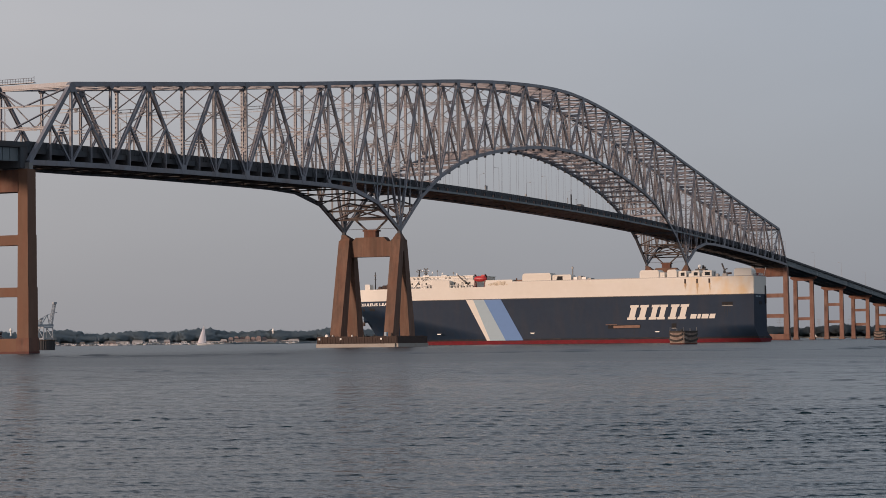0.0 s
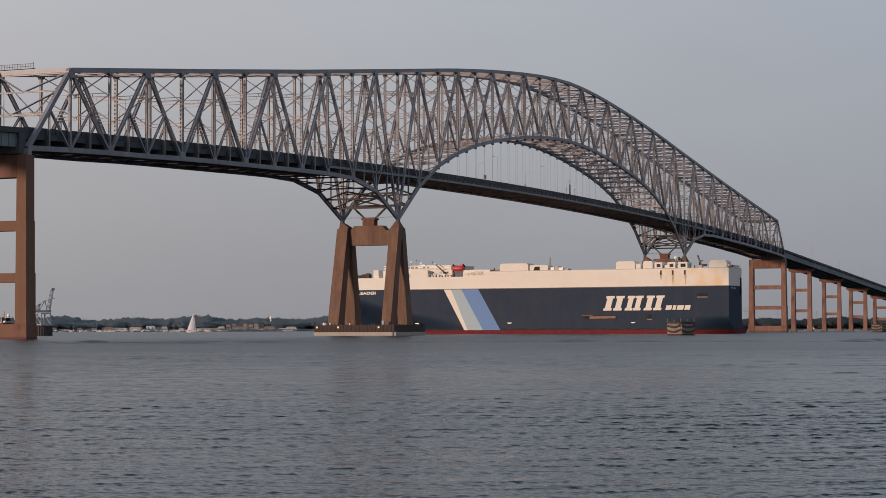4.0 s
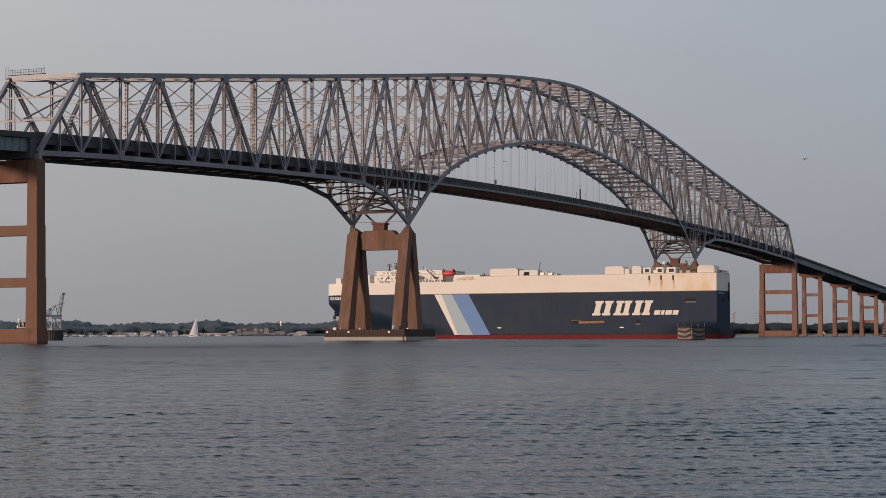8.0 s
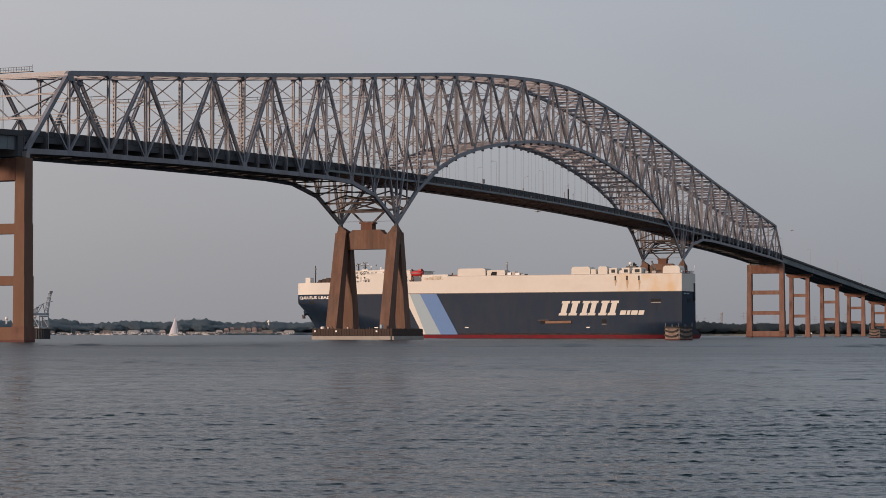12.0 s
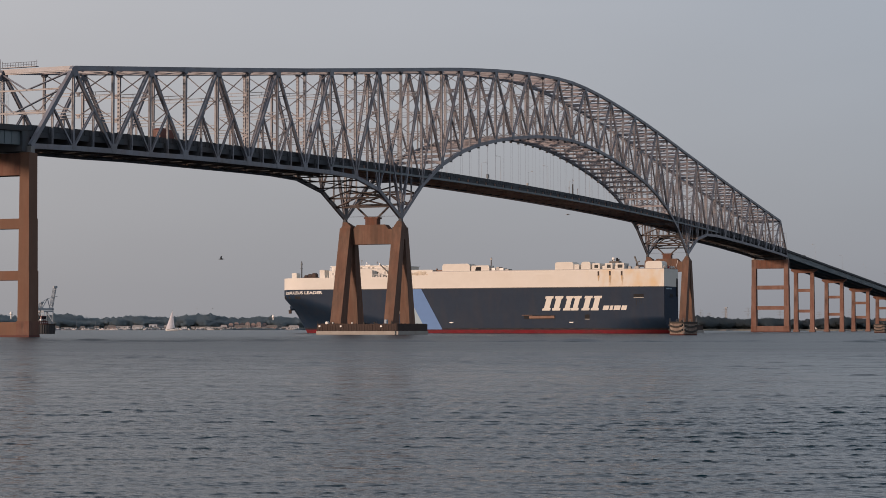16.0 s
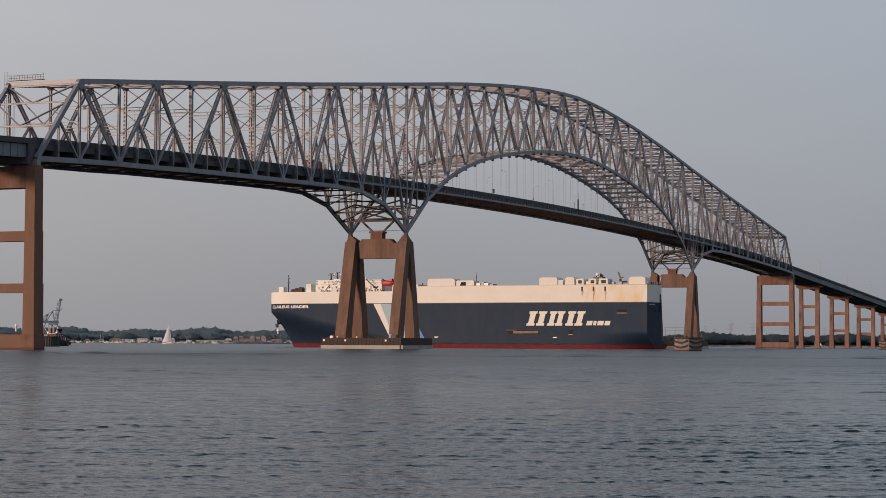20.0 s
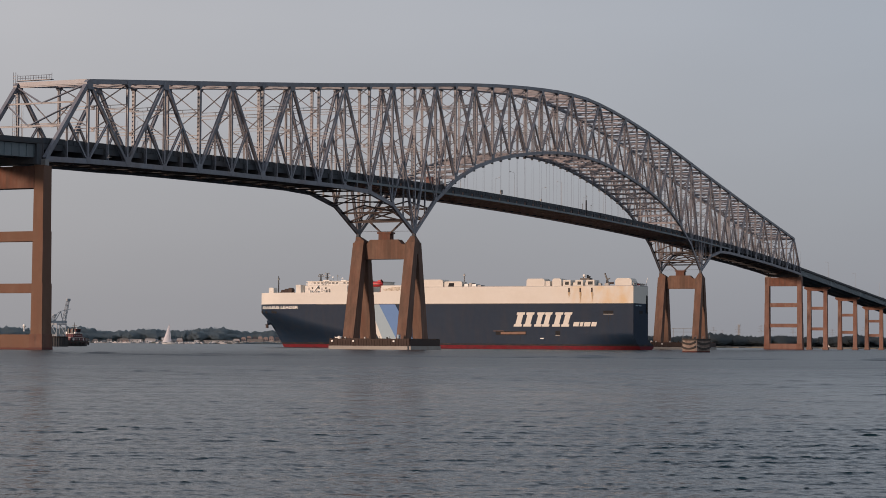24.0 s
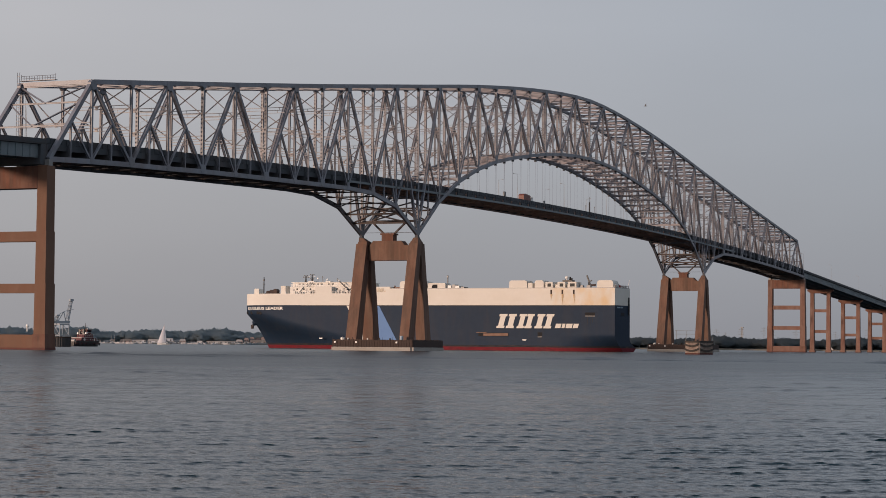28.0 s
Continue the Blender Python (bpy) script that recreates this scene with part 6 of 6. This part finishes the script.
for az, dist, h in ((15.7, 2700, 26), (15.45, 2750, 27), (15.2, 2900, 24), (14.75, 2600, 27), (14.1, 2750, 30), (13.85, 2800, 28), (13.2, 2900, 30), (12.1, 2900, 26), (11.2, 2600, 27)):
    pylon(az, dist, h)
st = thing("chimney_stack", "dark slim lattice stack behind the woods", "tower", at=polar(14.72, 2350, 1.0))
g = Geo()
lattice(g, 0, 0, 2.0, 1.4, 0, 25, 8, 0.22)
part("tower", g, GREYMETAL, st)
part("platform", Geo().box(-1.5, 1.5, -1.5, 1.5, 25, 26.0), GREYMETAL, st)
gt = thing("substation_gantry", "grey steel gantry of an electricity substation", "gantry", at=polar(16.15, 2350, 1.0), turn=16.0 - 90)
for x in (-18, -6, 6, 18):
    part("post", Geo().beam((x, 0, 0), (x, 0, 21.5), 0.5, 0.5), GREYMETAL, gt)
for z in (17.0, 21.0):
    part("beam", Geo().beam((-20, 0, z), (20, 0, z), 0.45, 0.45), GREYMETAL, gt)


CRANEGREY = material("crane_paint", (0.30, 0.33, 0.36), 0.6, 0.0, 0.1, 0.5)


def harbour_crane(az, dist, h):
    """A ship-to-shore crane with its boom raised."""
    c = thing("harbour_crane", "grey-blue container crane with its boom raised", "crane", "cranes", polar(az, dist, 1.0), az - 90 + 25)
    c.scale = (0.72, 0.72, 1.0)
    for x in (-9, 9):
        for y in (-13, 13):
            part("leg", Geo().beam((x, y, 0), (x, y, h * 0.42), 1.5, 1.5), CRANEGREY, c)
        part("side_beam", Geo().beam((x, -13, h * 0.42), (x, 13, h * 0.42), 1.6, 2.0).beam((x, -13, h * 0.16), (x, 13, h * 0.16), 1.2, 1.6).beam((x, -13, h * 0.16), (x, 13, h * 0.42), 0.9, 0.9), CRANEGREY, c)
    for y, z in ((-13, 0.42), (13, 0.42), (-13, 0.16), (13, 0.16)):
        part("sill_beam", Geo().beam((-9, y, h * z), (9, y, h * z), 1.2, 1.6), CRANEGREY, c)
    part("girder", Geo().beam((-30, 0, h * 0.47), (16, 0, h * 0.47), 3.0, 3.0), CRANEGREY, c)
    g = Geo()
    a, b = Vector((13, 0, h * 0.47)), Vector((20, 0, h * 0.98))
    for y in (-2.0, 2.0):
        g.beam(a + Vector((0, y, 0)), b + Vector((0, y, 0)), 1.0, 1.2)
        g.beam(a + Vector((-4, y, 4)), b + Vector((-4, y, 0)), 0.8, 0.8)
    for i in range(9):
        p, q = a.lerp(b, i / 9), a.lerp(b, (i + 1) / 9)
        g.beam(p + Vector((0, -2, 0)), q + Vector((-4, 2, 0)), 0.6, 0.6)
    g.box(15.5, 22, -3, 3, h * 0.97, h * 1.02)
    part("boom", g, CRANEGREY, c)
    part("frame", Geo().beam((-9, 0, h * 0.45), (4, 0, h * 0.72), 1.2, 1.2).beam((9, 0, h * 0.45), (4, 0, h * 0.72), 1.2, 1.2).beam((4, 0, h * 0.72), (-28, 0, h * 0.48), 0.6, 0.6).beam((4, 0, h * 0.72), (24, 0, h * 0.78), 0.6, 0.6), CRANEGREY, c)
    part("machinery_house", Geo().box(-24, -12, -3.5, 3.5, h * 0.49, h * 0.56), WHITE, c)


water_tower(27.78, 2850, 20.5)
water_tower(35.2, 2900, 25)
harbour_crane(34.25, shore_dist(34.25) + 22.0, 56)
harbour_crane(34.62, shore_dist(34.62) + 22.0, 36)


# ---- gulls ----
def gull(label, size):
    b = thing("gull", label, "bird")
    FEATHER = bpy.data.materials.get("feathers") or material("feathers", (0.30, 0.30, 0.30), 0.8, 0.0, 0.2, 6.0)
    g = Geo().loft([(-0.28, 0, 0, 0.02), (-0.12, 0, 0, 0.075), (0.1, 0, 0, 0.085), (0.22, 0, 0, 0.05), (0.30, 0, 0, 0.045), (0.37, 0, 0, 0.01)], 8)
    part("body", g, FEATHER, b)
    wings = []
    for s in (-1, 1):
        w = part("wing", Geo().prism([(0.10, 0.0), (0.16, s * 0.28), (0.04, s * 0.66), (-0.04, s * 0.66), (-0.03, s * 0.3), (-0.09, 0.0)], -0.012, 0.012, "z"), FEATHER, b)
        wings.append(w)
    part("tail", Geo().prism([(-0.25, -0.05), (-0.42, -0.08), (-0.42, 0.08), (-0.25, 0.05)], -0.008, 0.008, "z"), FEATHER, b)
    b.scale = (size, size, size)
    return b, wings


GULLS = [gull("grey gull in flight over the water", size) for size in (1.7, 1.2, 1.1, 1.5, 1.5)]


# ---- what moves ----
def motions():
    a = radians(SHIP_TURN)
    walk(ship, [(t, pose(SHIP_START[0] + math.cos(a) * SHIP_SPEED * t, SHIP_START[1] + math.sin(a) * SHIP_SPEED * t, 0, 0, 0, SHIP_TURN)) for t in (0.0, 14.0, 28.0)])
    walk(water, [(0.0, pose(0, 0, 0)), (28.0, pose(-7.6, -3.2, 0))])
    # the tug comes out past the end pier; the yacht drifts along the far shore
    rows = []
    for t, az in ((0.0, 35.73), (8.5, 35.07), (17.0, 34.41), (21.0, 34.10), (26.0, 33.764), (28.0, 33.66)):
        p = polar(az, 840 + 1.7 * t)
        rows.append((t, pose(p.x, p.y, 0, 0, 0, 0.0)))
    walk(tug, rows)
    walk(yacht, [(t, pose(*polar(29.77 + 0.0565 * t, 1800), 2.5, 0, 124.0)) for t in (0.0, 9.0, 18.0, 28.0)])

    def drive(v, x0, speed, y, t0):
        rows = []
        for n in range(29):
            x = x0 + speed * (n - t0)
            x = min(1400.0, max(-900.0, x))
            tilt = math.degrees(math.atan2(road_z(x + 4) - road_z(x - 4), 8.0))
            rows.append((float(n), pose(x, y, road_z(x) + 0.02, 0, -tilt, 0) if speed > 0 else pose(x, y, road_z(x) + 0.02, 0, tilt, 180)))
        walk(v, rows)
    drive(lorry, -175.0, 22.5, -5.5, 15.0)
    drive(white_van, 719.0, 28.4, -5.5, 6.0)
    drive(grey_van, 637.0, 28.3, -5.5, 15.0)
    drive(cars[0], 70.0, 24.0, -5.0, 10.0)
    drive(cars[1], 120.0, -25.0, 5.5, 12.0)
    drive(cars[2], 648.0, 28.3, -5.5, 15.0)
    # gulls: one to the left low over the water, two higher up
    for n, ((b, wings), rows) in enumerate(zip(GULLS, (
            ((0.0, 1.0, 7.6), (14.5, 25.56, 2.55), (16.0, 29.28, 2.0), (18.0, 34.17, 1.77), (28.0, 58.0, 4.0)),
            ((0.0, -8.0, 9.0), (11.5, 11.9, 2.95), (28.0, 40.0, 6.5)),
            ((0.0, -28.0, 9.0), (27.0, 15.2, 6.9), (28.0, 17.5, 6.95)),
            ((0.0, 20.0, 0.45), (14.0, 27.9, 0.5), (16.0, 29.97, 0.58), (18.0, 32.0, 0.72), (22.0, 36.5, 1.0), (28.0, 44.0, 1.3)),
            ((0.0, 19.0, 0.45), (14.0, 27.2, 0.5), (16.0, 29.53, 0.58), (18.0, 31.87, 0.69), (22.0, 36.0, 1.05), (28.0, 43.0, 1.3))))):
        out = []
        for t, az, el in rows:
            far = 400.0 if n < 3 else 1100.0
            p = polar(az, far)
            out.append((t, pose(p.x, p.y, EYE.z + far * math.tan(radians(el)), 0, 0, az + 96.0)))
        walk(b, out)
        for s, w in zip((-1, 1), wings):
            walk(w, [(0.25 * i, pose(0, 0, 0, s * (12 + 26 * math.sin(1.9 * i + n)), 0, 0)) for i in range(113)])


motions()
